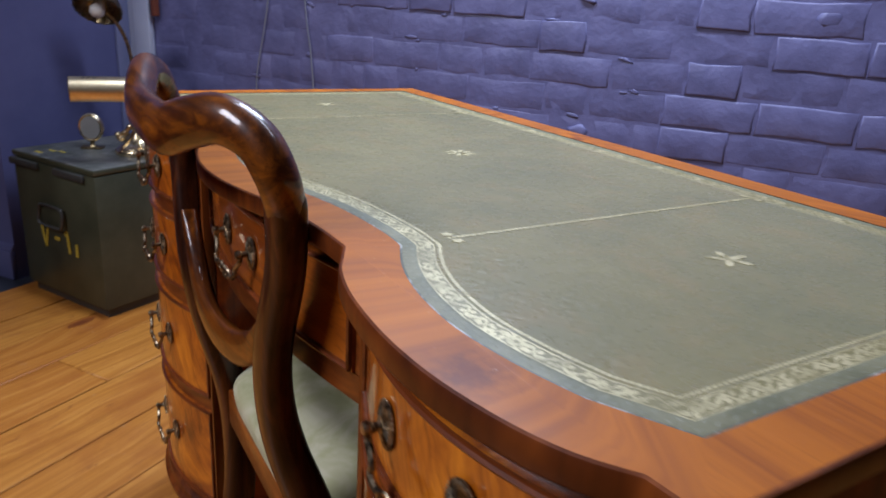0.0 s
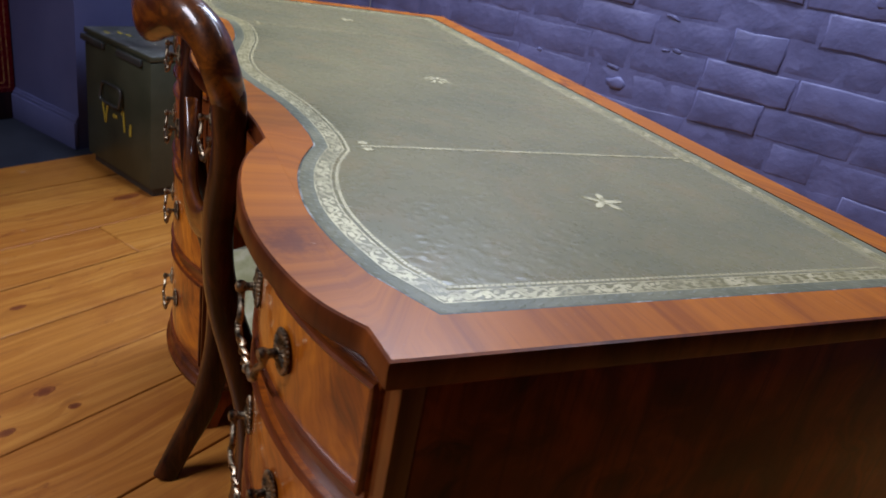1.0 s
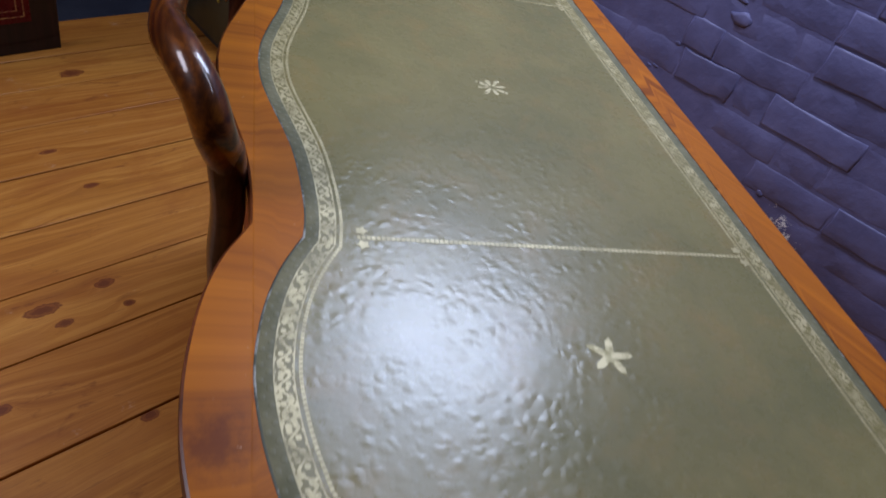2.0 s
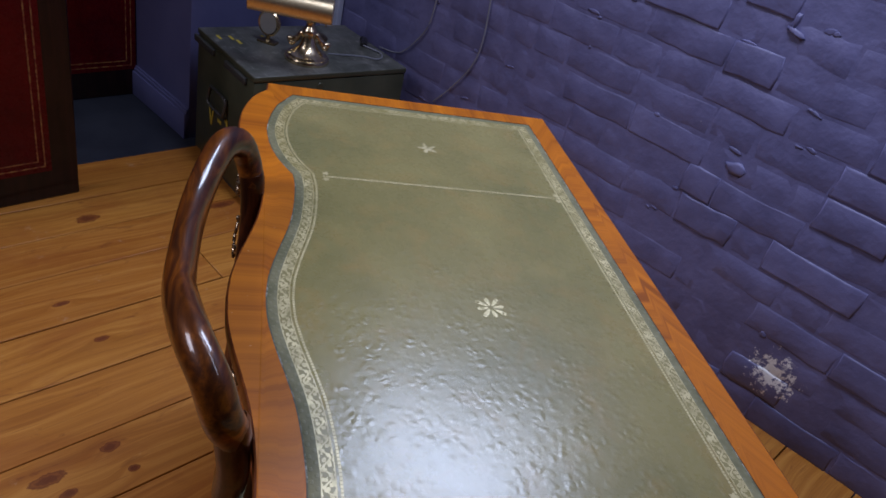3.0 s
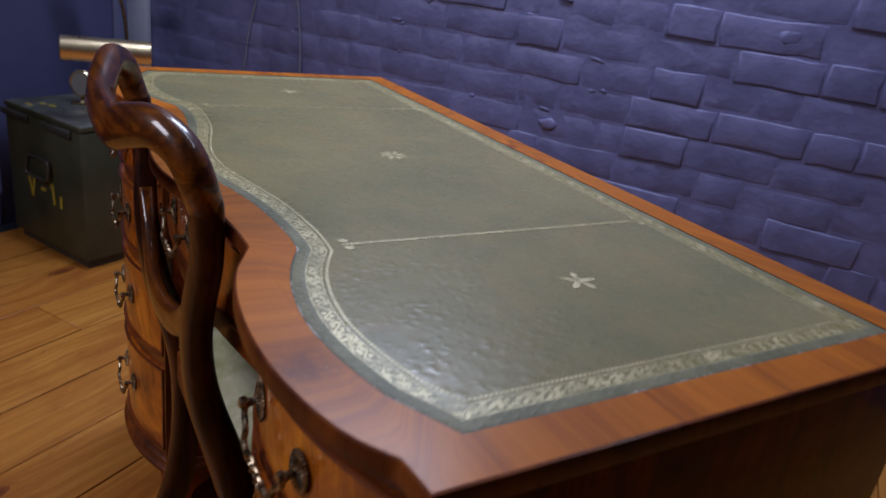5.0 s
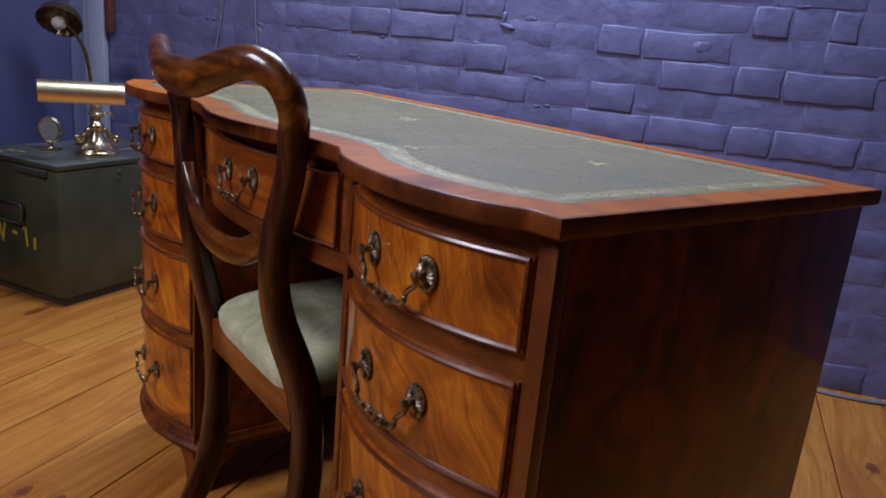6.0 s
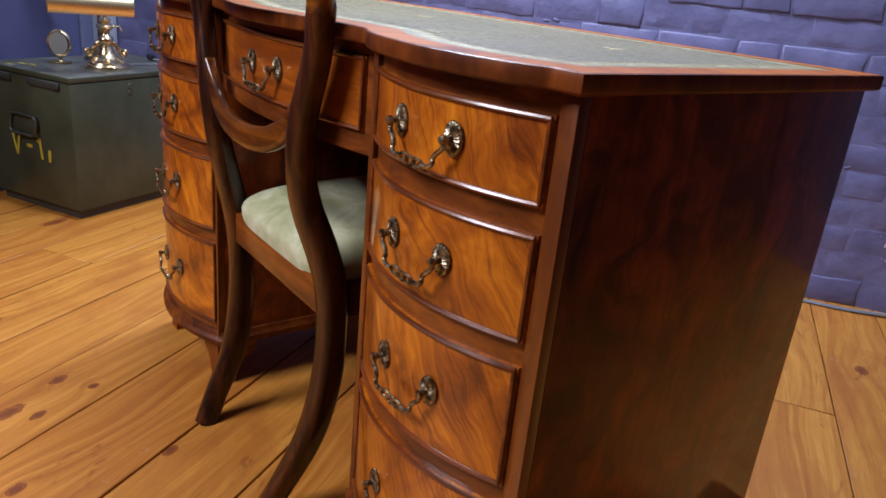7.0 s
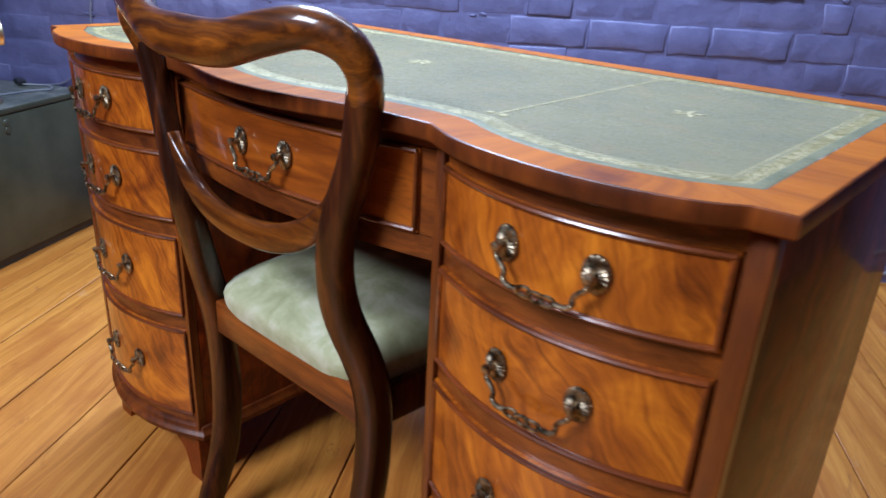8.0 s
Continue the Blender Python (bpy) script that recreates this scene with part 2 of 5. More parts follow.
def gilt(name, pattern, ground):
    """Gold tooling, worn, on its leather. UV: metres along the border, 0 to 1 across it."""
    g = Graph(name)
    p = g.place()
    uv = g.place(uv=True)
    sep = g.node("ShaderNodeSeparateXYZ", {0: uv})
    u, v = sep.outputs[0], sep.outputs[1]
    if pattern == "scroll":
        a = g.math("MULTIPLY", u, 2 * math.pi / 0.021)
        curl = g.math("ADD", g.math("MULTIPLY", g.math("SINE", a), 0.26), 0.5)
        stem = g.math("LESS_THAN", g.math("ABSOLUTE", g.math("SUBTRACT", v, curl)), 0.09)
        b = g.math("MULTIPLY", u, 2 * math.pi / 0.0105)
        dot = g.math("GREATER_THAN", g.math("MULTIPLY", g.math("SINE", b), g.math("COSINE", g.math("MULTIPLY", v, 9.4))), 0.30)
        leaf = g.node("ShaderNodeTexVoronoi", {"Vector": g.node("ShaderNodeCombineXYZ", {0: g.math("MULTIPLY", u, 150.0), 1: g.math("MULTIPLY", v, 2.6)}).outputs[0]}, i_Scale=1.0).outputs["Distance"]
        mask = g.math("MAXIMUM", g.math("MAXIMUM", stem, dot), g.math("LESS_THAN", leaf, 0.42))
        edge = g.math("MAXIMUM", g.math("LESS_THAN", v, 0.07), g.math("GREATER_THAN", v, 0.93))
        mask = g.math("MAXIMUM", mask, edge)
    else:
        b = g.math("MULTIPLY", u, 2 * math.pi / 0.0042)
        mask = g.math("GREATER_THAN", g.math("SINE", b), -0.75)
    worn = g.ramp(g.noise(p, 42.0, 5.0, 0.7), (0.36, 0.12 if pattern == "scroll" else 0.45), (0.60, 0.9))
    rub = g.ramp(g.noise(p, 7.0, 2.0, 0.5), (0.30, 0.80), (0.55, 1.0))
    mask = g.math("MULTIPLY", g.math("MULTIPLY", mask, worn), rub)
    c = g.mix(mask, ground, (0.56, 0.48, 0.26))
    g.nt.links.new(g.math("MULTIPLY", mask, 0.30), g.bsdf.inputs["Metallic"])
    g.bump(mask, 0.25, 0.0004)
    g.bump(g.noise(p, 95.0, 3.0, 0.55), 0.30, 0.0010)
    g.out(c, 0.40)
    g.nt.links.new(g.math("MULTIPLY", mask, 0.30), g.bsdf.inputs["Metallic"])
    return g.mat


GILT_BAND = gilt("gilt_scroll_band", "scroll", GREEN[1])
GILT_LINE = gilt("gilt_bead_line", "bead", GREEN[1])


def blind_band():
    """The outer strip of the hide, pressed with a row of small flowers without gold."""
    g = Graph("blind_tooled_strip")
    p = g.place()
    uv = g.place(uv=True)
    sep = g.node("ShaderNodeSeparateXYZ", {0: uv})
    a = g.math("MULTIPLY", sep.outputs[0], 2 * math.pi / 0.0135)
    w = g.math("MULTIPLY", g.math("SINE", a), g.math("SINE", g.math("MULTIPLY", sep.outputs[1], 6.28)))
    flower = g.ramp(w, (0.35, 0.0), (0.75, 1.0))
    c = g.mix(g.ramp(g.noise(p, 26.0, 4.0, 0.6), (0.4, 0.0), (0.62, 1.0)), (0.104, 0.100, 0.044), (0.162, 0.150, 0.074))
    c = g.mix(g.math("MULTIPLY", flower, 0.22), c, (0.20, 0.195, 0.125))
    g.bump(flower, 0.3, 0.0008)
    g.bump(g.noise(p, 140.0, 3.0, 0.6), 0.35, 0.0010)
    g.bsdf.inputs["Sheen Weight"].default_value = 0.2
    g.bsdf.inputs["Sheen Tint"].default_value = (0.86, 0.90, 0.74, 1)
    g.bsdf.inputs["Specular IOR Level"].default_value = 0.3
    return g.out(c, 0.50)


BLIND = blind_band()


def worn_edge():
    """The cut rim of the hide, frayed to its pale core here and there."""
    g = Graph("frayed_hide_edge")
    p = g.place()
    bare = g.ramp(g.noise(p, 38.0, 5.0, 0.75), (0.52, 0.0), (0.64, 1.0))
    g.bump(g.noise(p, 300.0, 3.0, 0.6), 0.4, 0.001)
    return g.out(g.mix(bare, (0.085, 0.088, 0.060), (0.42, 0.42, 0.38)), 0.6)


FRAYED = worn_edge()


def brass_material(name, colour, dark, rough, mottle=1.0):
    g = Graph(name)
    n = g.noise(g.place(shuffle=3.0), 130.0, 4.0, 0.65)
    c = g.mix(g.ramp(n, (0.40, 0.0), (0.62, 1.0)), dark, colour)
    g.bump(n, 0.12 * mottle, 0.0006)
    return g.out(c, g.math("ADD", g.math("MULTIPLY", n, 0.25 * mottle), rough - 0.1 * mottle), metal=1.0)


ANTIQUE_BRASS = brass_material("antique_brass", (0.52, 0.43, 0.29), (0.085, 0.066, 0.046), 0.34)
BRASS = brass_material("polished_brass", (0.86, 0.75, 0.52), (0.72, 0.58, 0.35), 0.24, 0.25)
BRUSHED = brass_material("brushed_brass", (0.92, 0.78, 0.52), (0.86, 0.70, 0.42), 0.36, 0.15)
OLD_BRASS = brass_material("dull_brass", (0.40, 0.31, 0.16), (0.20, 0.15, 0.08), 0.34, 0.5)


def velvet():
    g = Graph("sage_velvet")
    p = g.place()
    c = g.ramp(g.noise(p, 13.0, 4.0, 0.6, 0.4), (0.34, (0.250, 0.262, 0.120)), (0.50, (0.385, 0.388, 0.225)), (0.64, (0.54, 0.53, 0.39)))
    g.bump(g.noise(p, 520.0, 2.0, 0.6), 0.3, 0.0008)
    g.bump(g.noise(p, 30.0, 2.0, 0.6), 0.15, 0.003)
    g.bsdf.inputs["Sheen Weight"].default_value = 0.55
    g.bsdf.inputs["Sheen Roughness"].default_value = 0.4
    g.bsdf.inputs["Sheen Tint"].default_value = (0.72, 0.80, 0.68, 1)
    return g.out(c, 0.85)


VELVET = velvet()


def painted_brick(name):
    g = Graph(name)
    geo = g.node("ShaderNodeNewGeometry").outputs["Position"]
    r = g.node("ShaderNodeObjectInfo").outputs["Random"]
    n = g.noise(geo, 11.0, 5.0, 0.6)
    fine = g.noise(geo, 120.0, 5.0, 0.65)
    tone = g.math("ADD", g.math("MULTIPLY", n, 0.86), g.math("MULTIPLY", r, 0.14))
    c = g.ramp(tone, (0.30, (0.092, 0.093, 0.200)), (0.55, (0.130, 0.131, 0.272)), (0.80, (0.170, 0.171, 0.338)))
    chip = g.ramp(g.noise(geo, 40.0, 5.0, 0.75), (0.735, 0.0), (0.75, 1.0))
    c = g.mix(g.math("MULTIPLY", chip, 0.7), c, (0.55, 0.54, 0.56))
    # two spots near the floor where the paint has come away to white plaster
    spots = []
    for spot in PATCHES:
        d = g.node("ShaderNodeVectorMath", {0: geo}, operation="SUBTRACT")
        d.inputs[1].default_value = spot
        spots.append(g.node("ShaderNodeVectorMath", {0: d.outputs[0]}, operation="LENGTH").outputs["Value"])
    far = g.math("MINIMUM", *spots)
    ragged = g.math("ADD", far, g.math("MULTIPLY", g.math("SUBTRACT", g.noise(geo, 46.0, 6.0, 0.8), 0.5), 0.34))
    bare = g.ramp(ragged, (0.034, 1.0), (0.040, 0.0))
    c = g.mix(bare, c, (0.80, 0.80, 0.80))
    g.bump(fine, 0.16, 0.002)
    g.bump(g.noise(geo, 34.0, 4.0, 0.55), 0.42, 0.006)
    g.bump(g.noise(geo, 8.0, 3.0, 0.5), 0.35, 0.014)
    return g.out(c, g.math("ADD", g.math("MULTIPLY", fine, 0.2), 0.36))


WALL_TURN = 35.3
WALL_AT = Vector((-0.500, 1.135, 0))
WALL_U = Vector((math.cos(radians(WALL_TURN)), math.sin(radians(WALL_TURN)), 0))
WALL_N = Vector((math.sin(radians(WALL_TURN)), -math.cos(radians(WALL_TURN)), 0))
PATCHES = [WALL_AT + WALL_U * s + WALL_N * 0.004 + Vector((0, 0, z)) for s, z in ((-0.04, 0.165), (0.93, 0.20))]
BRICK = painted_brick("blue_painted_brick")


def plain_paint(name, a, b, rough=0.5, bumps=0.15):
    g = Graph(name)
    p = g.place()
    c = g.mix(g.ramp(g.noise(p, 5.0, 5.0, 0.6), (0.35, 0.0), (0.65, 1.0)), a, b)
    c = g.mix(g.math("MULTIPLY", g.ramp(g.noise(p, 60.0, 4.0, 0.7), (0.62, 0.0), (0.75, 1.0)), 0.3), c, tuple(0.5 * v for v in a))
    g.bump(g.noise(p, 90.0, 4.0), bumps, 0.002)
    return g.out(c, rough)


# for walls out of view; guessed dark so they bounce less blue light
DARK_WALL = plain_paint("unseen_dark_wall_paint", (0.050, 0.036, 0.030), (0.075, 0.055, 0.045), 0.7)
BLUE_PAINT = plain_paint("blue_wall_paint", (0.098, 0.106, 0.240), (0.122, 0.130, 0.280))
PALE_BLUE = plain_paint("pale_grey_blue_paint", (0.42, 0.46, 0.60), (0.50, 0.54, 0.67), 0.4)
MID_BLUE = plain_paint("worn_blue_trim_paint", (0.175, 0.195, 0.345), (0.205, 0.225, 0.380), 0.4)
DARK_FLOOR = plain_paint("dark_blue_grey_floor_paint", (0.018, 0.022, 0.034), (0.031, 0.037, 0.052), 0.5)
CEILING = plain_paint("grey_ceiling_paint", (0.14, 0.14, 0.15), (0.18, 0.18, 0.18), 0.8)
ARMY = plain_paint("olive_grey_chest_paint", (0.038, 0.043, 0.024), (0.072, 0.076, 0.046), 0.40)


def chest_top_material():
    """Olive paint rubbed through to grey metal, scratched and stained."""
    g = Graph("worn_grey_chest_top")
    p = g.place()
    c = g.mix(g.ramp(g.noise(p, 7.0, 6.0, 0.7, 0.5), (0.40, 0.0), (0.62, 1.0)), (0.060, 0.066, 0.054), (0.135, 0.140, 0.130))
    c = g.mix(g.math("MULTIPLY", g.ramp(g.noise(p, 38.0, 6.0, 0.75), (0.55, 0.0), (0.66, 1.0)), 0.55), c, (0.26, 0.26, 0.245))
    c = g.mix(g.math("MULTIPLY", g.ramp(g.noise(p, 16.0, 5.0, 0.7), (0.60, 0.0), (0.70, 1.0)), 0.7), c, (0.025, 0.026, 0.022))
    line = g.noise(g.place((14, 210, 1), turn=(0, 0, 0.7)), 1.0, 2.0, 0.4)
    c = g.mix(g.math("MULTIPLY", g.ramp(line, (0.68, 0.0), (0.73, 1.0)), 0.5), c, (0.30, 0.30, 0.28))
    g.bump(g.noise(p, 50.0, 4.0), 0.2, 0.002)
    return g.out(c, g.math("ADD", g.math("MULTIPLY", g.noise(p, 20.0, 4.0), 0.3), 0.28))


CHEST_TOP = chest_top_material()
DARK_METAL = plain_paint("dark_worn_metal", (0.030, 0.032, 0.030), (0.060, 0.060, 0.055), 0.4)
YELLOW = plain_paint("yellow_stencil_paint", (0.42, 0.33, 0.03), (0.52, 0.42, 0.05), 0.6)
BLACK = plain_paint("black_plastic", (0.012, 0.012, 0.014), (0.02, 0.02, 0.022), 0.35)
GREY_CABLE = plain_paint("grey_cable", (0.16, 0.17, 0.21), (0.22, 0.23, 0.27), 0.5)
RUST = plain_paint("red_brown_paint", (0.16, 0.045, 0.025), (0.22, 0.07, 0.04), 0.5)
BULB = plain_paint("white_bulb_glass", (0.75, 0.74, 0.70), (0.8, 0.79, 0.76), 0.25, 0.0)
DIAL = plain_paint("grey_dial", (0.20, 0.20, 0.19), (0.28, 0.28, 0.27), 0.25)


FLOOR_TURN = 32.0
# knots that show on the boards: place across and along them, half width, half length
KNOTS = [(-0.645, -0.212, 0.013, 0.020), (-0.570, -0.194, 0.009, 0.013), (-0.628, -0.339, 0.016, 0.036), (-0.577, -0.318, 0.010, 0.018),
         (-0.297, -0.284, 0.012, 0.018), (-1.473, 0.064, 0.020, 0.034), (-1.395, 0.453, 0.016, 0.045), (-0.966, -0.10, 0.010, 0.02),
         (-0.436, -0.480, 0.011, 0.020), (0.966, 0.796, 0.018, 0.026), (-1.13, -0.131, 0.008, 0.022)]


def pine_material():
    g = Graph("waxed_pine_boards")
    p = g.place(shuffle=9.0)
    r = g.node("ShaderNodeObjectInfo").outputs["Random"]
    warp = g.noise(g.place((2.2, 0.8, 1), shuffle=9.0), 2.4, 2.0, 0.45)
    geo = g.node("ShaderNodeNewGeometry").outputs["Position"]
    flat = g.node("ShaderNodeMapping", {0: geo}, vector_type="TEXTURE")
    flat.inputs["Rotation"].default_value = (0, 0, radians(FLOOR_TURN))
    flat = flat.outputs[0]
    # distance to the nearest knot, in its own half sizes
    near = None
    for s, t, a, b in KNOTS:
        d = g.node("ShaderNodeVectorMath", {0: flat}, operation="SUBTRACT")
        d.inputs[1].default_value = (s, t, 0)
        e = g.node("ShaderNodeVectorMath", {0: d.outputs[0]}, operation="MULTIPLY")
        e.inputs[1].default_value = (1 / a, 1 / b, 0)
        v = g.node("ShaderNodeVectorMath", {0: e.outputs[0]}, operation="LENGTH").outputs["Value"]
        near = v if near is None else g.math("MINIMUM", near, v)
    rag = g.math("ADD", near, g.math("MULTIPLY", g.math("SUBTRACT", g.noise(flat, 75.0, 4.0, 0.6), 0.5), 0.9))
    swirl = g.math("DIVIDE", 1.0, g.math("ADD", near, 0.8))
    m = g.node("ShaderNodeMapping", {0: p})
    m.inputs["Scale"].default_value = (62, 1.3, 20)
    push = g.math("ADD", g.math("MULTIPLY", warp, 7.0), g.math("MULTIPLY", swirl, 3.5))
    bent = g.node("ShaderNodeVectorMath", {0: m.outputs[0], 1: g.node("ShaderNodeCombineXYZ", {0: push}).outputs[0]}, operation="ADD").outputs[0]
    grain = g.noise(bent, 1.0, 5.0, 0.62, 0.25)
    c = g.ramp(grain, (0.32, (0.31, 0.108, 0.016)), (0.48, (0.46, 0.183, 0.027)), (0.66, (0.62, 0.290, 0.055)))
    tint = g.ramp(r, (0.0, (0.34, 0.104, 0.012)), (0.35, (0.48, 0.198, 0.028)), (0.65, (0.39, 0.136, 0.017)), (1.0, (0.55, 0.250, 0.045)))
    c = g.mix(0.40, c, tint)
    blotch = g.noise(g.place((1.6, 0.7, 1), shuffle=9.0), 3.6, 5.0, 0.65, 0.6)
    c = g.mix(g.math("MULTIPLY", g.ramp(blotch, (0.50, 0.0), (0.64, 1.0)), 0.55), c, (0.31, 0.090, 0.015))
    ragged = g.noise(g.place((3.4, 1.0, 1), shuffle=9.0, turn=(0, 0, 0.15)), 7.0, 5.0, 0.7, 1.0)
    c = g.mix(g.math("MULTIPLY", g.ramp(ragged, (0.61, 0.0), (0.69, 1.0)), 0.6), c, (0.21, 0.060, 0.013))
    streak = g.noise(m.outputs[0], 3.4, 4.0, 0.65)
    c = g.mix(g.math("MULTIPLY", g.ramp(streak, (0.34, 1.0), (0.44, 0.0)), 0.32), c, (0.22, 0.070, 0.014))
    c = g.mix(g.math("MULTIPLY", g.ramp(rag, (0.8, 1.0), (1.0, 0.55), (1.0, 0.0)), 0.6), c, (0.26, 0.062, 0.012))
    c = g.mix(g.math("MULTIPLY", g.ramp(g.math("MULTIPLY", rag, 0.5), (0.24, 0.9), (0.36, 0.35), (0.43, 0.85), (0.52, 0.0)), 0.8), c, (0.105, 0.022, 0.010))
    fleck = g.noise(g.place((210, 9, 1), shuffle=9.0), 1.0, 3.0, 0.6)
    c = g.mix(g.math("MULTIPLY", g.ramp(fleck, (0.30, 1.0), (0.38, 0.0)), 0.38), c, (0.17, 0.050, 0.012))
    scratch = g.noise(g.place((5, 170, 1), turn=(0, 0, 0.9)), 1.0, 2.0, 0.4)
    scrape = g.noise(p, 3.0, 3.0, 0.6)
    c = g.mix(g.math("MULTIPLY", g.math("MULTIPLY", g.ramp(scratch, (0.73, 0.0), (0.77, 1.0)), g.ramp(scrape, (0.56, 0.0), (0.66, 1.0))), 0.25), c, (0.72, 0.50, 0.28))
    dust = g.ramp(g.noise(flat, 8.0, 6.0, 0.75), (0.64, 0.0), (0.74, 1.0))
    c = g.mix(g.math("MULTIPLY", dust, 0.36), c, (0.62, 0.48, 0.35))
    rough = g.math("ADD", g.math("MULTIPLY", g.noise(p, 18.0, 3.0), 0.28), 0.34)
    g.bump(grain, 0.14, 0.0015)
    g.bump(g.noise(p, 9.0, 3.0), 0.12, 0.004)
    g.bsdf.inputs["Specular IOR Level"].default_value = 0.4
    return g.out(c, rough, coat=0.1, coat_rough=0.3)


PINE = pine_material()


# ---- mesh helpers ----
def part(name, bm, material, parent=None, label="", smooth=True, angle=40):
    """One mesh object from a bmesh, under a thing, a part or the setting."""
    me = bpy.data.meshes.new(name)
    bmesh.ops.recalc_face_normals(bm, faces=bm.faces[:])
    if smooth:
        for f in bm.faces:
            f.smooth = True
        for e in bm.edges:
            if len(e.link_faces) == 2 and e.calc_face_angle() > radians(angle):
                e.smooth = False
    bm.to_mesh(me)
    bm.free()
    for m in material if isinstance(material, (list, tuple)) else (material,):
        me.materials.append(m)
    ob = new(name, me)
    ob.parent = parent
    return tagged(ob, label) if label else ob


def thing(name, label, category, m=None, group="", kind=""):
    ob = new(name)
    if m is not None:
        ob.matrix_world = m
    return tagged(ob, label, category, group, kind)


def box(x0, x1, y0, y1, z0, z1, bevel=0.0, segments=2, bm=None):
    own = bm is None
    b = bmesh.new()
    bmesh.ops.create_cube(b, size=1.0, matrix=Matrix.Translation(((x0 + x1) / 2, (y0 + y1) / 2, (z0 + z1) / 2)) @ Matrix.Diagonal((x1 - x0, y1 - y0, z1 - z0, 1)))
    if bevel:
        bmesh.ops.bevel(b, geom=b.edges[:], offset=bevel, segments=segments, profile=0.5, affect="EDGES")
    if own:
        return b
    return merge(bm, b)


def merge(bm, other, m=None):
    if m is not None:
        bmesh.ops.transform(other, matrix=m, verts=other.verts[:])
    me = bpy.data.meshes.new("joined")
    other.to_mesh(me)
    other.free()
    bm.from_mesh(me)
    bpy.data.meshes.remove(me)
    return bm


def catmull(points, steps):
    """A smooth line through points of any dimension."""
    pts = [Vector(p) for p in points]
    n = len(pts)
    out = []
    for i in range(n - 1):
        a, b, c, d = pts[max(i - 1, 0)], pts[i], pts[i + 1], pts[min(i + 2, n - 1)]
        for k in range(steps):
            t = k / steps
            out.append(0.5 * ((2 * b) + (c - a) * t + (2 * a - 5 * b + 4 * c - d) * t * t + (3 * b - a - 3 * c + d) * t * t * t))
    out.append(pts[-1].copy())
    return out


def sweep(path, halves, depth_dir=(0, 1, 0), sides=14, closed=False, square=0.0):
    """A bar along a path. halves: half width and half depth at each point; depth_dir: the way its depth points. square: 0 round to 1 boxy."""
    b = bmesh.new()
    n = len(path)
    rings = []
    for i, p in enumerate(path):
        if closed:
            t = path[(i + 1) % n] - path[i - 1]
        else:
            t = path[min(i + 1, n - 1)] - path[max(i - 1, 0)]
        t = t.normalized()
        d = Vector(depth_dir)
        d = (d - t * d.dot(t)).normalized()
        w = t.cross(d)
        hw, hd = halves[i] if isinstance(halves, list) else halves
        ring = []
        for k in range(sides):
            a = 2 * math.pi * k / sides
            e = 1.0 - 0.6 * square
            ca, sa = math.cos(a), math.sin(a)
            ring.append(b.verts.new(p + w * hw * math.copysign(abs(ca) ** e, ca) + d * hd * math.copysign(abs(sa) ** e, sa)))
        rings.append(ring)
    for i in range(n if closed else n - 1):
        r, q = rings[i], rings[(i + 1) % n]
        for k in range(sides):
            b.faces.new((r[k], r[(k + 1) % sides], q[(k + 1) % sides], q[k]))
    if not closed:
        b.faces.new(rings[0][::-1])
        b.faces.new(rings[-1])
    return b


def lathe(profile, sides=28, m=None):
    """A turned form round z from (radius, height) pairs."""
    b = bmesh.new()
    rings = []
    for r, z in profile:
        if r < 1e-5:
            rings.append([b.verts.new((0, 0, z))])
        else:
            rings.append([b.verts.new((r * math.cos(2 * math.pi * k / sides), r * math.sin(2 * math.pi * k / sides), z)) for k in range(sides)])
    for p, q in zip(rings, rings[1:]):
        for k in range(sides):
            vs = [p[k % len(p)], p[(k + 1) % len(p)], q[(k + 1) % len(q)], q[k % len(q)]]
            vs = list(dict.fromkeys(vs))
            if len(vs) > 2:
                b.faces.new(vs)
    if m is not None:
        bmesh.ops.transform(b, matrix=m, verts=b.verts[:])
    return b


def offset(outline, d):
    """A closed outline, anticlockwise, moved outwards by d (inwards: minus)."""
    n = len(outline)
    out = []
    for i in range(n):
        a, p, c = Vector(outline[i - 1]), Vector(outline[i]), Vector(outline[(i + 1) % n])
        e, f = (p - a).normalized(), (c - p).normalized()
        n1, n2 = Vector((e.y, -e.x)), Vector((f.y, -f.x))
        k = max(0.35, 1 + n1.dot(n2))
        out.append(p + (n1 + n2) * (d / k))
    return out


def loft(outline, levels, cap_top=True, cap_bottom=True):
    """Stacked copies of an outline: (height, offset) pairs."""
    b = bmesh.new()
    rings = [[b.verts.new((p.x, p.y, z)) for p in offset(outline, d)] for z, d in levels]
    n = len(outline)
    for r, q in zip(rings, rings[1:]):
        for k in range(n):
            b.faces.new((r[k], r[(k + 1) % n], q[(k + 1) % n], q[k]))
    if cap_bottom:
        b.faces.new(rings[0][::-1])
    if cap_top:
        b.faces.new(rings[-1])
    return b


def plate(outline, thickness, axis="z", at=0.0):
    """A flat plate from a 2D outline, standing across an axis."""
    b = bmesh.new()
    place = {"z": lambda p, d: (p[0], p[1], at + d), "y": lambda p, d: (p[0], at + d, p[1]), "x": lambda p, d: (at + d, p[0], p[1])}[axis]
    lo = [b.verts.new(place(p, 0.0)) for p in outline]
    hi = [b.verts.new(place(p, thickness)) for p in outline]
    n = len(outline)
    b.faces.new(lo[::-1])
    b.faces.new(hi)
    for k in range(n):
        b.faces.new((lo[k], lo[(k + 1) % n], hi[(k + 1) % n], hi[k]))
    return b


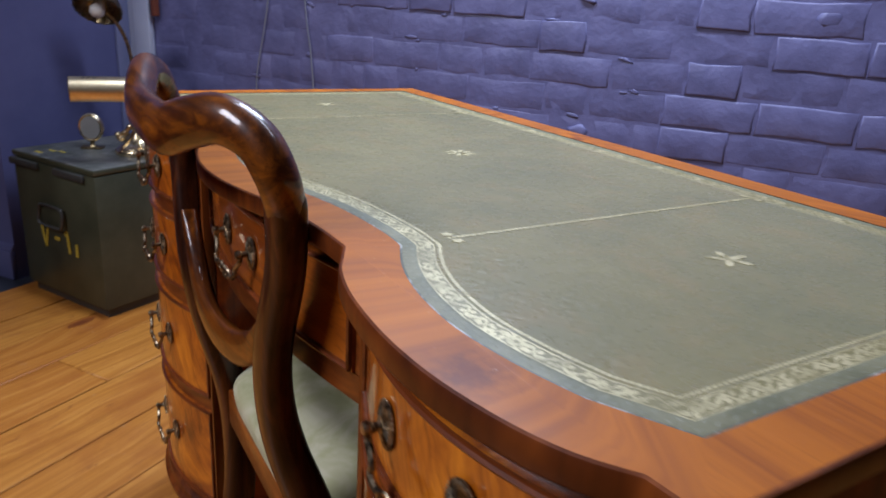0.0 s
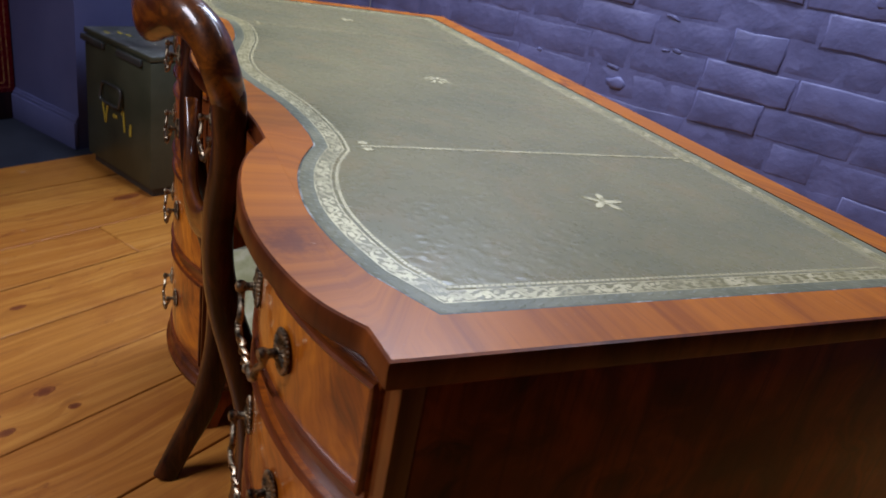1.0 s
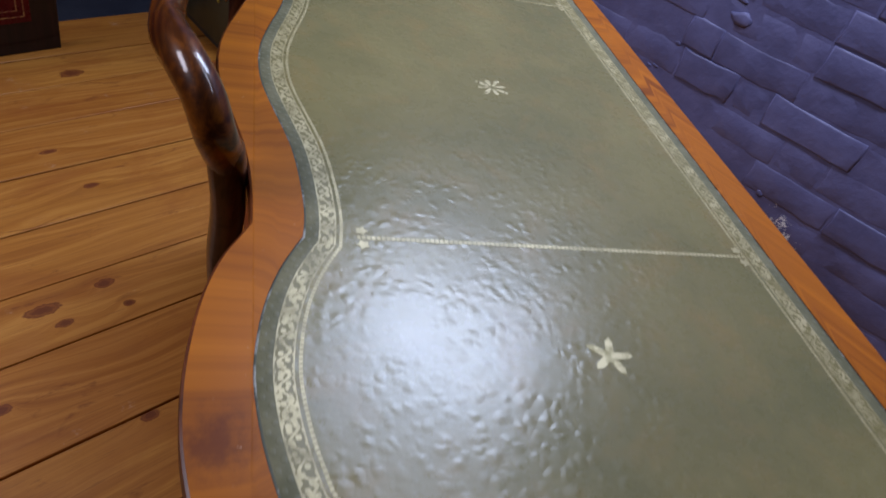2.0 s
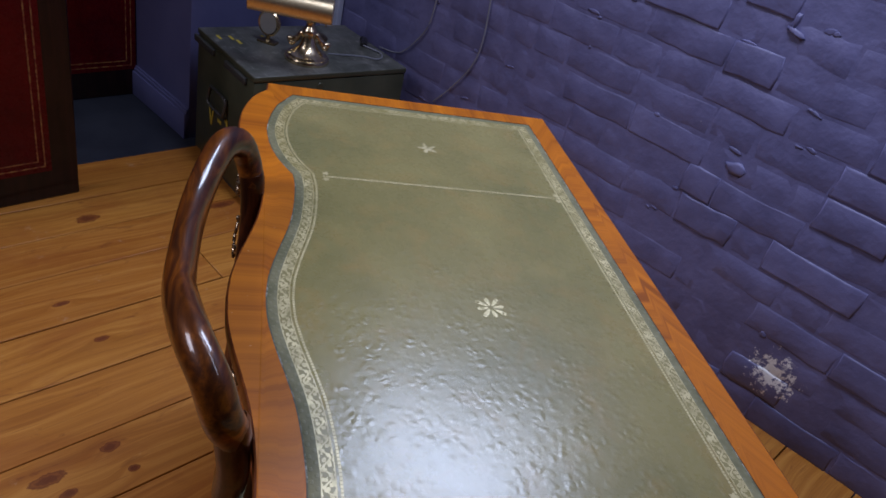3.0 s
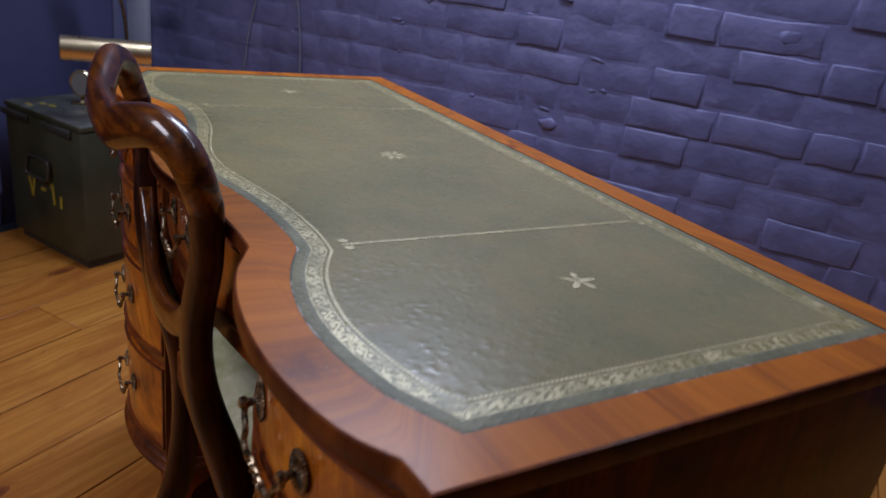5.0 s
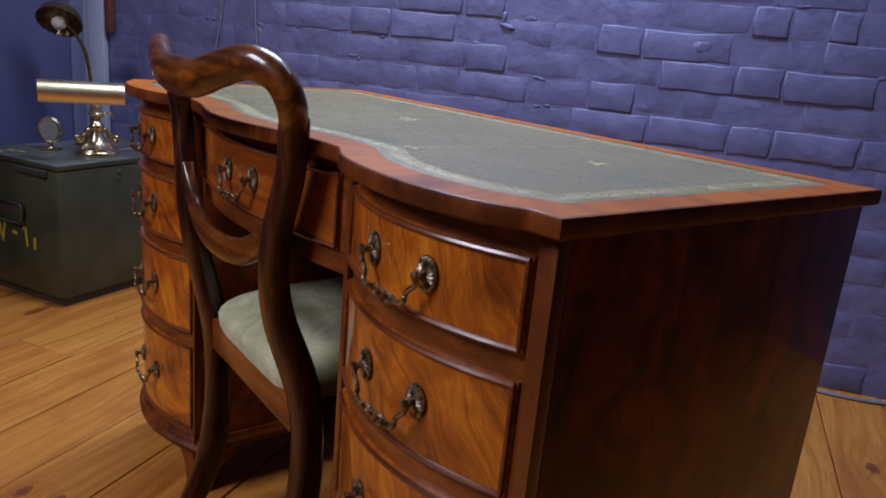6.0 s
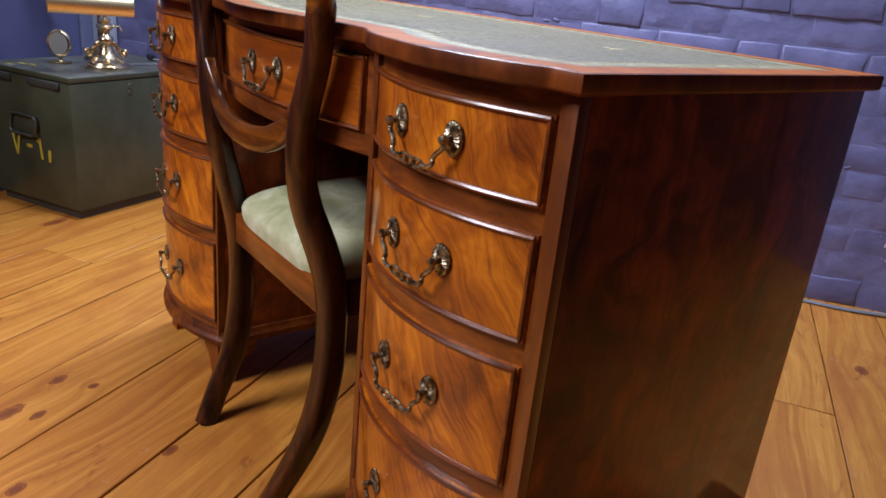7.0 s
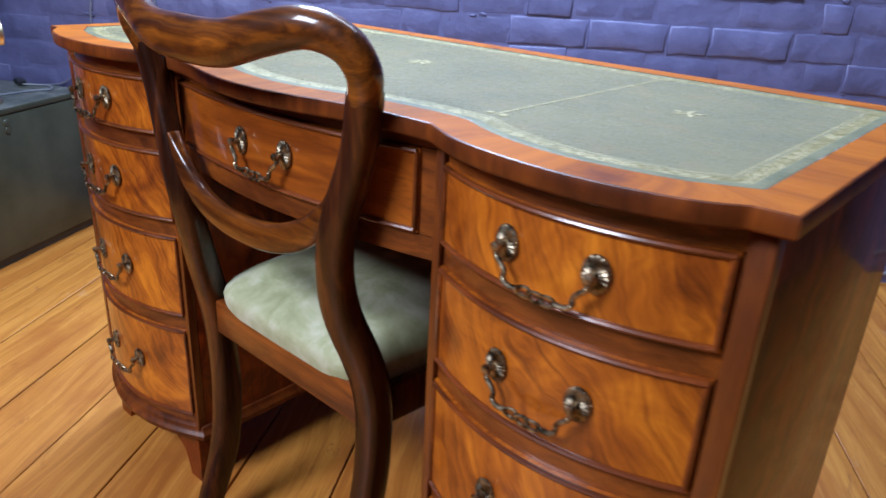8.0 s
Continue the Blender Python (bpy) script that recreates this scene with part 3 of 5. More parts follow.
# ---- the room ----
def room_box(name, x0, x1, y0, y1, z0, z1, material, label, category, turn=0.0, at=(0, 0, 0), bevel=0.0):
    ob = part(name, box(x0, x1, y0, y1, z0, z1, bevel), material, None, label, smooth=bevel > 0)
    ob.matrix_world = pose(at[0], at[1], at[2], 0, 0, turn)
    return tagged(ob, label, category, kind="structure")


floor = room_box("floor", -1.785, 3.4, -3.6, 3.2, -0.12, -0.022, BLACK_WOOD, "waxed pine plank floor with dark gaps and knots", "floor", FLOOR_TURN)
room_box("floor_dark", -3.6, -1.788, -3.6, 3.2, -0.12, -0.004, DARK_FLOOR, "dark blue-grey painted floor beyond the boards", "floor", FLOOR_TURN)
room_box("ceiling", -3.6, 3.4, -3.6, 3.2, 2.75, 2.85, CEILING, "plain grey painted ceiling", "ceiling", FLOOR_TURN)
wall_north = room_box("wall_north", -2.6, 3.6, -0.30, -0.0003, -0.02, 2.75, BRICK, "blue painted old brick wall with a bare patch", "wall", WALL_TURN + 180, WALL_AT)
# unseen walls, added to close the room; dark to keep reflections from turning blue
room_box("wall_east", 3.0, 3.2, -3.6, 3.2, -0.02, 2.75, DARK_WALL, "unseen dark brown wall added to close the room and cut blue bounce", "wall", FLOOR_TURN)
room_box("wall_south", -3.6, 3.4, -3.7, -3.5, -0.02, 2.75, DARK_WALL, "unseen dark brown wall added to close the room and cut blue bounce", "wall", FLOOR_TURN)
room_box("wall_west", -3.7, -3.5, -3.6, 3.2, -0.02, 2.75, BLUE_PAINT, "plain blue painted wall", "wall", FLOOR_TURN)
PIER = (-1.868, -0.500)
room_box("wall_pier", -1.9, 0.0, 0.0, 1.2, -0.02, 2.75, BLUE_PAINT, "smooth blue painted wall pier beside the chest", "wall", 33.5, (*PIER, 0))
sk = bmesh.new()
for z0, z1, d in ((-0.003, 0.095, 0.018), (0.095, 0.108, 0.012), (0.108, 0.116, 0.007)):
    box(-1.88, 0.0, -d, 0.001, z0, z1, 0.003, 2, sk)
skirting = part("baseboard", sk, BLUE_PAINT, None, "blue painted wooden skirting board on the pier")
skirting.matrix_world = pose(*PIER, 0, 0, 0, 33.5)
tagged(skirting, category="skirting", kind="structure")

# ---- the desk ----
HALF, BACK = 0.612, 0.271
FRONT_MID = catmull([(0, -0.3035), (0.04, -0.3012), (0.08, -0.2942), (0.12, -0.2845), (0.16, -0.2755), (0.20, -0.2700), (0.24, -0.2676), (0.2725, -0.2676)], 4)
FRONT_END = catmull([(0.2725, -0.2676), (0.292, -0.2775), (0.318, -0.2900), (0.356, -0.3003), (0.400, -0.3062), (0.440, -0.3078), (0.480, -0.3050), (0.524, -0.2960), (0.556, -0.2838), (0.580, -0.2675)], 4)
half_line = FRONT_MID[:-1] + FRONT_END + [Vector((HALF, -0.2650))]
TOP_LINE = [Vector((-p.x, p.y)) for p in reversed(half_line[1:])] + half_line + [Vector((HALF, BACK)), Vector((0.28, BACK)), Vector((-0.28, BACK)), Vector((-HALF, BACK))]


def end_bow(x):
    """The drawer face of a pedestal, |x| from 0.27 to 0.59."""
    return -0.2865 + 1.70 * (abs(x) - 0.430) ** 2


def mid_bow(x):
    return -0.2705 + 0.55 * x * x - 0.9 * x ** 4


def ribbon(outer, inner, z0, z1, b, uv, material, scale=1.0):
    """Quads between two outlines, with UV in metres along and 0 to 1 across."""
    n = len(outer)
    far = [0.0]
    for k in range(n):
        far.append(far[-1] + (outer[(k + 1) % n] - outer[k]).length)
    vo = [b.verts.new((p.x, p.y, z0)) for p in outer]
    vi = [b.verts.new((p.x, p.y, z1)) for p in inner]
    for k in range(n):
        j = (k + 1) % n
        f = b.faces.new((vo[k], vo[j], vi[j], vi[k]))
        f.material_index = material
        for loop, c in zip(f.loops, ((far[k], 0), (far[k + 1], 0), (far[k + 1], scale), (far[k], scale))):
            loop[uv].uv = c
    return vi


def bowed(x0, x1, z0, z1, face, depth, lift=0.0, steps=14, flat_back=None):
    """A panel whose front follows face(x); lift: metres further out."""
    b = bmesh.new()
    cols = []
    for i in range(steps + 1):
        x = x0 + (x1 - x0) * i / steps
        y = face(x) - lift
        yb = flat_back if flat_back is not None else y + depth
        cols.append([b.verts.new(v) for v in ((x, y, z0), (x, y, z1), (x, yb, z1), (x, yb, z0))])
    for p, q in zip(cols, cols[1:]):
        for k in range(4):
            b.faces.new((p[k], q[k], q[(k + 1) % 4], p[(k + 1) % 4]))
    b.faces.new(cols[0])
    b.faces.new(cols[-1][::-1])
    return b


desk = thing("pedestal_desk", "mahogany serpentine pedestal desk with green leather top", "desk", pose(0.006, 0, 0))

# the moulded top: slab edge, crossbanded border, hide
slab = loft(TOP_LINE, [(0.7570, -0.020), (0.7574, -0.004), (0.7590, -0.0012), (0.7612, 0.0), (0.7735, 0.0), (0.7760, -0.0008), (0.7769, -0.0026)], cap_top=False)
part("top_slab", slab, EDGE_WOOD, desk, "dark mahogany moulded edge")
hide_half = catmull([(0, -0.2608), (0.04, -0.2582), (0.084, -0.2495), (0.124, -0.2395), (0.16, -0.2315), (0.20, -0.2265), (0.24, -0.2240), (0.2655, -0.2242), (0.2865, -0.2262)], 4)[:-1]
hide_half += catmull([(0.2865, -0.2262), (0.305, -0.2360), (0.328, -0.2462), (0.357, -0.2553), (0.390, -0.2615), (0.430, -0.2640), (0.478, -0.2585), (0.522, -0.2478)], 4) + [Vector((HALF - 0.040, -0.2212))]
HIDE = [Vector((-p.x, p.y)) for p in reversed(hide_half[1:])] + hide_half + [Vector((HALF - 0.040, 0.2285)), Vector((0.28, 0.2285)), Vector((-0.28, 0.2285)), Vector((0.040 - HALF, 0.2285))]


def border_mesh(outer, inner, z0, z1):
    """A flat frame between two outlines of any counts; UV: metres along the outer one, metres from it."""
    b = bmesh.new()
    uvl = b.loops.layers.uv.new("UVMap")
    n = len(outer)
    far = [0.0]
    for k in range(n):
        far.append(far[-1] + (outer[(k + 1) % n] - outer[k]).length)

    def along(p):
        best = (1e9, 0)
        for k in range(n):
            a, c = outer[k], outer[(k + 1) % n]
            t = max(0.0, min(1.0, (p - a).dot(c - a) / (c - a).length_squared))
            d = (p - a - (c - a) * t).length
            if d < best[0] - 1e-7:
                best = (d, far[k] + t * (far[k + 1] - far[k]))
        return best[1], best[0]
    verts = [b.verts.new((p.x, p.y, z0)) for p in outer] + [b.verts.new((p.x, p.y, z1)) for p in inner]
    marks = [along(p) for p in outer] + [along(p) for p in inner]
    for tri in tessellate_polygon([[Vector((p.x, p.y, 0)) for p in outer], [Vector((p.x, p.y, 0)) for p in inner]]):
        f = b.faces.new([verts[i] for i in tri])
        us = [marks[i][0] for i in tri]
        for loop, i in zip(f.loops, tri):
            u = marks[i][0]
            loop[uvl].uv = (u + far[-1] if max(us) - u > far[-1] / 2 else u, marks[i][1])
    return b


part("top_border", border_mesh(offset(TOP_LINE, -0.0026), HIDE, 0.7769, 0.7770), BAND_WOOD, desk, "orange-brown crossbanded mahogany border")
bl = bmesh.new()
uvl = bl.loops.layers.uv.new("UVMap")
cuts = [(0.0, 0.7761), (0.0018, 0.7767), (0.0125, 0.7767), (0.0265, 0.7767), (0.0292, 0.7767), (0.0318, 0.7767)]
last = None
for (d0, z0), (d1, z1), mi in zip(cuts, cuts[1:], (4, 1, 2, 0, 3)):
    last = ribbon(offset(HIDE, -d0), offset(HIDE, -d1), z0, z1, bl, uvl, mi)
bmesh.ops.triangulate(bl, faces=[bl.faces.new(last)])
bmesh.ops.remove_doubles(bl, verts=bl.verts[:], dist=1e-6)
part("leather_top", bl, [LEATHER, BLIND, GILT_BAND, GILT_LINE, FRAYED], desk, "worn olive green leather with gilt tooled border")


def divider(x, lean):
    b = bmesh.new()
    uvl = b.loops.layers.uv.new("UVMap")
    y0, y1, w = -0.182, 0.197, 0.0021
    v = [b.verts.new(p) for p in ((x - w, y0, 0.7770), (x + w, y0, 0.7770), (x + lean + w, y1, 0.7770), (x + lean - w, y1, 0.7770))]
    f = b.faces.new(v)
    for loop, c in zip(f.loops, ((0, 0), (0, 1), (0.38, 1), (0.38, 0))):
        loop[uvl].uv = c
    for xx, yy in ((x, y0), (x + lean, y1)):
        for s in (-1, 1):
            merge(b, plate([(0.006 * math.cos(k * math.pi / 5) * (0.6 + 0.4 * (k % 2)), 0.006 * math.sin(k * math.pi / 5) * (0.6 + 0.4 * (k % 2))) for k in range(10)], 0.0002, "z", 0.7769), pose(xx + s * 0.0085, yy + (0.004 if yy < 0 else -0.004), 0, 0, 0, 20 * s))
    part("tooled_line", b, GILT_LINE, desk, "worn gilt dividing line", smooth=False)


divider(0.2842, -0.0012)
divider(-0.2895, -0.002)


def gilt_flower(x, y, arms, size, inner, turn):
    pts = []
    for k in range(arms):
        a = 2 * math.pi * k / arms
        for da, r in ((-0.30, inner), (-0.11, 0.78), (0.0, 1.0), (0.11, 0.78), (0.30, inner)):
            w = da * (math.pi / arms) / 0.30
            pts.append((size * r * math.cos(a + w * (0.95 if r == inner else 0.85)), size * r * math.sin(a + w * (0.95 if r == inner else 0.85))))
    clean = [p for i, p in enumerate(pts) if math.dist(p, pts[i - 1]) > 1e-4]
    b = plate(clean, 0.0002, "z", 0.7768)
    bmesh.ops.transform(b, matrix=pose(x, y, 0, 0, 0, turn), verts=b.verts[:])
    part("gilt_flower", b, GOLD_LEAF, desk, "worn gilt stamped flower", smooth=False)


g = Graph("worn_gold_leaf")
worn = g.ramp(g.noise(g.place(), 120.0, 4.0, 0.7), (0.36, 0.15), (0.55, 1.0))
GOLD_LEAF = g.out(g.mix(worn, GREEN[1], (0.52, 0.45, 0.25)), 0.45, metal=0.35)
gilt_flower(0.409, 0.001, 5, 0.0200, 0.30, 20)
rosette = bmesh.new()
for k in range(8):
    petal = [(0.004, -0.0010), (0.010, -0.0022), (0.0150, -0.0030), (0.0178, -0.0012), (0.0178, 0.0012), (0.0150, 0.0030), (0.010, 0.0022), (0.004, 0.0010)]
    merge(rosette, plate(petal, 0.0002, "z", 0.7768), pose(-0.003, 0.0076, 0, 0, 0, 45 * k + 10))
    if k % 2:
        bud = [(0.0185 + 0.0028 * math.cos(w * math.pi / 4), 0.0028 * math.sin(w * math.pi / 4)) for w in range(8)]
        merge(rosette, plate(bud, 0.0002, "z", 0.7768), pose(-0.003, 0.0076, 0, 0, 0, 45 * k + 10))
part("gilt_flower", rosette, GOLD_LEAF, desk, "worn gilt stamped rosette", smooth=False)
gilt_flower(-0.419, -0.001, 5, 0.019, 0.34, 50)


# handles: fluted oval roses, posts and a twisted swan-neck bail
def rose_mesh():
    b = bmesh.new()
    rings = []
    n = 40
    for r, d in ((1.0, 0.0), (0.98, 0.0022), (0.86, 0.0030), (0.70, 0.0026), (0.42, 0.0044), (0.30, 0.0050)):
        ring = []
        for k in range(n):
            a = 2 * math.pi * k / n
            flute = 0.0010 * (k % 2) if 0.4 < r < 0.9 else (0.0005 * (k % 2) if r >= 0.98 else 0)
            ring.append(b.verts.new((0.0127 * r * math.cos(a), -d - flute, 0.0172 * r * math.sin(a))))
        rings.append(ring)
    for p, q in zip(rings, rings[1:]):
        for k in range(n):
            b.faces.new((p[k], p[(k + 1) % n], q[(k + 1) % n], q[k]))
    b.faces.new(rings[-1])
    post = lathe([(0.0046, 0.003), (0.0034, 0.006), (0.0033, 0.0105), (0.0046, 0.012), (0.0052, 0.0145), (0.0044, 0.0175), (0, 0.0190)], 12, pose(0, 0, 0, 90, 0, 0))
    for k in range(30):
        w = 2 * math.pi * k / 30
        bead = bmesh.new()
        bmesh.ops.create_icosphere(bead, subdivisions=1, radius=0.0013, matrix=Matrix.Translation((0.0125 * math.cos(w), -0.0016, 0.0170 * math.sin(w))))
        merge(b, bead)
    merge(b, post)
    return b


SPAN = 0.0447


def bail_mesh():
    """A rope-twisted swan-neck bail: two arms and a chain of three rings along its foot."""
    b = bmesh.new()
    half = catmull([(SPAN, 0.0), (SPAN + 0.002, -0.004), (SPAN + 0.0005, -0.0095), (SPAN - 0.006, -0.0150), (SPAN - 0.0095, -0.0205), (SPAN - 0.0095, -0.0262), (SPAN - 0.0150, -0.0302), (0.0205, -0.0305), (0.0175, -0.0300)], 5)
    arm = [Vector((p[0], -0.0130 - 0.0055 * min(1, -p[1] / 0.030), p[1])) for p in half]
    for s in (-1, 1):
        merge(b, sweep([Vector((s * p.x, p.y, p.z)) for p in arm], [(0.0024 + (0.0006 if i % 2 else 0.0), 0.0024 + (0.0 if i % 2 else 0.0006)) for i in range(len(arm))], sides=8))
        merge(b, lathe([(0, -0.0034), (0.0032, -0.0020), (0.0036, 0.0), (0.0030, 0.0024), (0, 0.0034)], 8, pose(s * SPAN, -0.0132, 0.0002, 90, 0, 0)))
    for s in (-1, 0, 1):
        ring = [Vector((s * 0.0118 + 0.0074 * math.cos(a), -0.0190 + 0.0012 * math.sin(2 * a + s), -0.0306 + 0.0046 * math.sin(a) - (0.0010 if s == 0 else 0.0))) for a in [2 * math.pi * k / 16 for k in range(16)]]
        merge(b, sweep(ring, (0.0019, 0.0019), sides=6, closed=True))
    return b


def shared(bm, material, smooth=True):
    ob = part("shared", bm, material)
    me = ob.data
    bpy.data.objects.remove(ob)
    return me


ROSE, BAIL = shared(rose_mesh(), ANTIQUE_BRASS), shared(bail_mesh(), ANTIQUE_BRASS)


def handle(drawer, x, z, face):
    for s in (-1, 1):
        xx = x + s * SPAN
        slope = math.degrees(math.atan((face(xx + 0.001) - face(xx - 0.001)) / 0.002))
        ob = new("handle_rose", ROSE)
        ob.parent, ob.matrix_local = drawer, pose(xx, face(xx) - 0.0006, z, 0, 0, slope * 0.8)
        tagged(ob, "antique brass fluted oval rose")
    ob = new("handle_bail", BAIL)
    ob.parent, ob.matrix_local = drawer, pose(x, (face(x - SPAN) + face(x + SPAN)) / 2, z, random.uniform(-1.5, 1.5), 0, 0)
    tagged(ob, "antique brass twisted swan-neck bail")


def drawer(x0, x1, z0, z1, face):
    d = part("drawer", bowed(x0, x1, z0, z1, face, 0.018), PLAIN_MAHOGANY if x0 * x1 < 0 else MAHOGANY, desk, "flame mahogany bow-fronted drawer with cock bead", angle=30)
    line = []
    n = 16
    r = 0.0030
    xs = [x0 + r + (x1 - x0 - 2 * r) * i / n for i in range(n + 1)]
    line += [Vector((x, face(x), z0 + r)) for x in xs]
    line += [Vector((xs[-1], face(xs[-1]), z0 + r + (z1 - z0 - 2 * r) * t)) for t in (0.03, 0.25, 0.5, 0.75, 0.97)]
    line += [Vector((x, face(x), z1 - r)) for x in reversed(xs)]
    line += [Vector((xs[0], face(xs[0]), z0 + r + (z1 - z0 - 2 * r) * t)) for t in (0.97, 0.75, 0.5, 0.25, 0.03)]
    part("bead", sweep(line, (0.0030, 0.0042), sides=8, closed=True), BEAD_WOOD, d, "dark polished cock bead")
    handle(d, (x0 + x1) / 2 if x0 * x1 < 0 else math.copysign(0.4325, x0), (z0 + z1) / 2 + 0.002, face)


ROWS = ((0.650, 0.735), (0.511, 0.624), (0.342, 0.485), (0.145, 0.316))


def pedestal(s):
    """One pedestal; s is its side, 1 or -1."""
    def xs(a, b):
        return sorted((s * a, s * b))
    foot_line = [Vector((s * x, end_bow(x) + 0.006)) for x in [0.272 + 0.321 * i / 16 for i in range(17)]] + [Vector((s * 0.593, 0.261)), Vector((s * 0.272, 0.261))]
    if s < 0:
        foot_line.reverse()
    body = loft([Vector((p.x, p.y + (0.012 if p.y < 0 else 0))) for p in foot_line], [(0.118, -0.004), (0.7571, -0.004)])
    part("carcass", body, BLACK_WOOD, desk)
    x0, x1 = xs(0.5915, 0.598)
    part("side_panel", box(x0, x1, -0.2340, 0.264, 0.118, 0.7571, 0.0012), SIDE_WOOD, desk, "dark polished mahogany side panel")
    x0, x1 = xs(0.2670, 0.2735)
    part("inner_panel", box(x0, x1, -0.2340, 0.264, 0.118, 0.7571, 0.0012), SIDE_WOOD, desk)

    def face(x):
        return end_bow(x) + 0.0050
    edges = [0.118] + [v for r in reversed(ROWS) for v in r] + [0.7571]
    for i in range(0, len(edges), 2):
        a, b = xs(0.278, 0.5762)
        part("front_rail", bowed(a, b, edges[i], edges[i + 1], face, 0.012), RAIL_WOOD, desk, angle=30)
    for a, b in ((0.2670, 0.2768), (0.5770, 0.598)):
        x0, x1 = xs(a, b)
        part("front_stile", box(x0, x1, -0.2490, -0.2345, 0.118, 0.7571, 0.0008), STILE_WOOD, desk)
    for z0, z1 in ROWS:
        a, b = xs(0.2785, 0.5750)
        drawer(a, b, z0, z1, end_bow)
    part("plinth_moulding", loft(foot_line, [(0.090, -0.004), (0.092, 0.005), (0.097, 0.010), (0.103, 0.0155), (0.111, 0.0165), (0.115, 0.0125), (0.1175, 0.010), (0.124, 0.0085), (0.128, 0.003), (0.129, -0.004)]), EDGE_WOOD, desk, "polished dark ogee plinth moulding")
    # bracket feet: two shaped cheeks each
    for fx, sx in ((0.274, 1), (0.590, -1)):
        for fy, sy in ((None, 1), (0.262, -1)):
            y = end_bow(fx) - 0.004 if fy is None else fy
            prof = [(0.0, 0.0), (0.036, 0.0), (0.038, 0.012), (0.045, 0.030), (0.050, 0.045), (0.062, 0.056), (0.075, 0.062), (0.083, 0.074), (0.084, 0.0915), (0.0, 0.0915)]
            b = bmesh.new()
            merge(b, plate([(s * (fx + sx * u), w) for u, w in prof], sy * 0.016, "y", y))
            merge(b, plate([(y + sy * (0.0165 if u == 0.0 else u), w) for u, w in prof], s * sx * 0.016, "x", s * fx))
            part("bracket_foot", b, SIDE_WOOD, desk, smooth=False)


pedestal(1)
pedestal(-1)
part("kneehole_rail", bowed(-0.2660, 0.2660, 0.7420, 0.7571, lambda x: mid_bow(x) + 0.004, 0.012), RAIL_WOOD, desk)
part("kneehole_apron", bowed(-0.2660, 0.2660, 0.619, 0.6455, lambda x: mid_bow(x) + 0.002, 0.014), RAIL_WOOD, desk, "shaped mahogany rail below the middle drawer")
for s in (-1, 1):
    a, b = sorted((s * 0.2385, s * 0.2660))
    part("kneehole_stile", bowed(a, b, 0.6460, 0.7416, lambda x: mid_bow(x) + 0.003, 0.014, 0, 4), RAIL_WOOD, desk)
part("kneehole_back", box(-0.2668, 0.2668, 0.2500, 0.2590, 0.118, 0.6395), SIDE_WOOD, desk, "dark mahogany panel closing the back of the kneehole")
part("frieze_box", box(-0.2655, 0.2655, -0.205, 0.255, 0.640, 0.7565), SIDE_WOOD, desk)
drawer(-0.238, 0.238, 0.6470, 0.7405, mid_bow)


# ---- the chair ----
chair = thing("dining_chair", "dark rosewood balloon-back chair with sage velvet drop-in seat", "chair", pose(-0.0098, 0.0057, 0, 0, 0, -0.64))
SIDE = [(0.1395, -0.3231, 0.0000, 0.0140, 0.0210), (0.1518, -0.2986, 0.0500, 0.0150, 0.0205), (0.1638, -0.2572, 0.1400, 0.0180, 0.0228),
        (0.1757, -0.2383, 0.2400, 0.0200, 0.0225), (0.1840, -0.2371, 0.3400, 0.0210, 0.0210), (0.1873, -0.2442, 0.4100, 0.0225, 0.0215),
        (0.1825, -0.2561, 0.4600, 0.0235, 0.0215), (0.1679, -0.2755, 0.5250, 0.0240, 0.0195), (0.1684, -0.2866, 0.5850, 0.0232, 0.0172),
        (0.1815, -0.2906, 0.6500, 0.0210, 0.0158), (0.2082, -0.2871, 0.7300, 0.0188, 0.0158), (0.2223, -0.2906, 0.7880, 0.0185, 0.0162),
        (0.2240, -0.2920, 0.7970, 0.0176, 0.0154)]
CREST = [(0.2205, -0.2900, 0.7810, 0.0189, 0.0166), (0.2223, -0.2906, 0.7880, 0.0186, 0.0165), (0.2315, -0.2999, 0.8173, 0.0195, 0.0175),
        (0.2164, -0.3109, 0.8436, 0.0200, 0.0178), (0.1812, -0.3283, 0.8551, 0.0208, 0.0175), (0.1287, -0.3425, 0.8447, 0.0230, 0.0172),
        (0.0703, -0.3524, 0.8292, 0.0250, 0.0165), (0.0000, -0.3546, 0.8265, 0.0265, 0.0160)]


def bar(points, steps=6, mirrored=False, depth=(0, 1, 0), sides=16, square=0.2):
    """A shaped bar from rows of x, y, z, half width, half depth."""
    rows = [tuple(p) for p in points]
    if mirrored:
        rows = rows + [(-p[0], *p[1:]) for p in reversed(rows[:-1])]
    line = catmull([p[:3] for p in rows], steps)
    hw = catmull([(p[3], p[4], 0) for p in rows], steps)
    return sweep(line, [(h[0], h[1]) for h in hw], depth, sides, square=square)


for s in (1, -1):
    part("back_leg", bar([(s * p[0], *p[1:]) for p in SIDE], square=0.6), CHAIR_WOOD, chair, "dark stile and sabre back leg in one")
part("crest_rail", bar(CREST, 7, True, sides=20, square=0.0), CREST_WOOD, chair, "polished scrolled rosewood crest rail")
CROSS = [(0.174, -0.2905, 0.678, 0.006, 0.010), (0.160, -0.291, 0.654, 0.012, 0.010), (0.131, -0.293, 0.624, 0.018, 0.010), (0.088, -0.297, 0.603, 0.0190, 0.010), (0.042, -0.300, 0.594, 0.0190, 0.010), (0.0, -0.301, 0.592, 0.0190, 0.010)]
part("cross_rail", bar(CROSS, 6, True, square=0.5), CREST_WOOD, chair, "curved crescent cross rail")
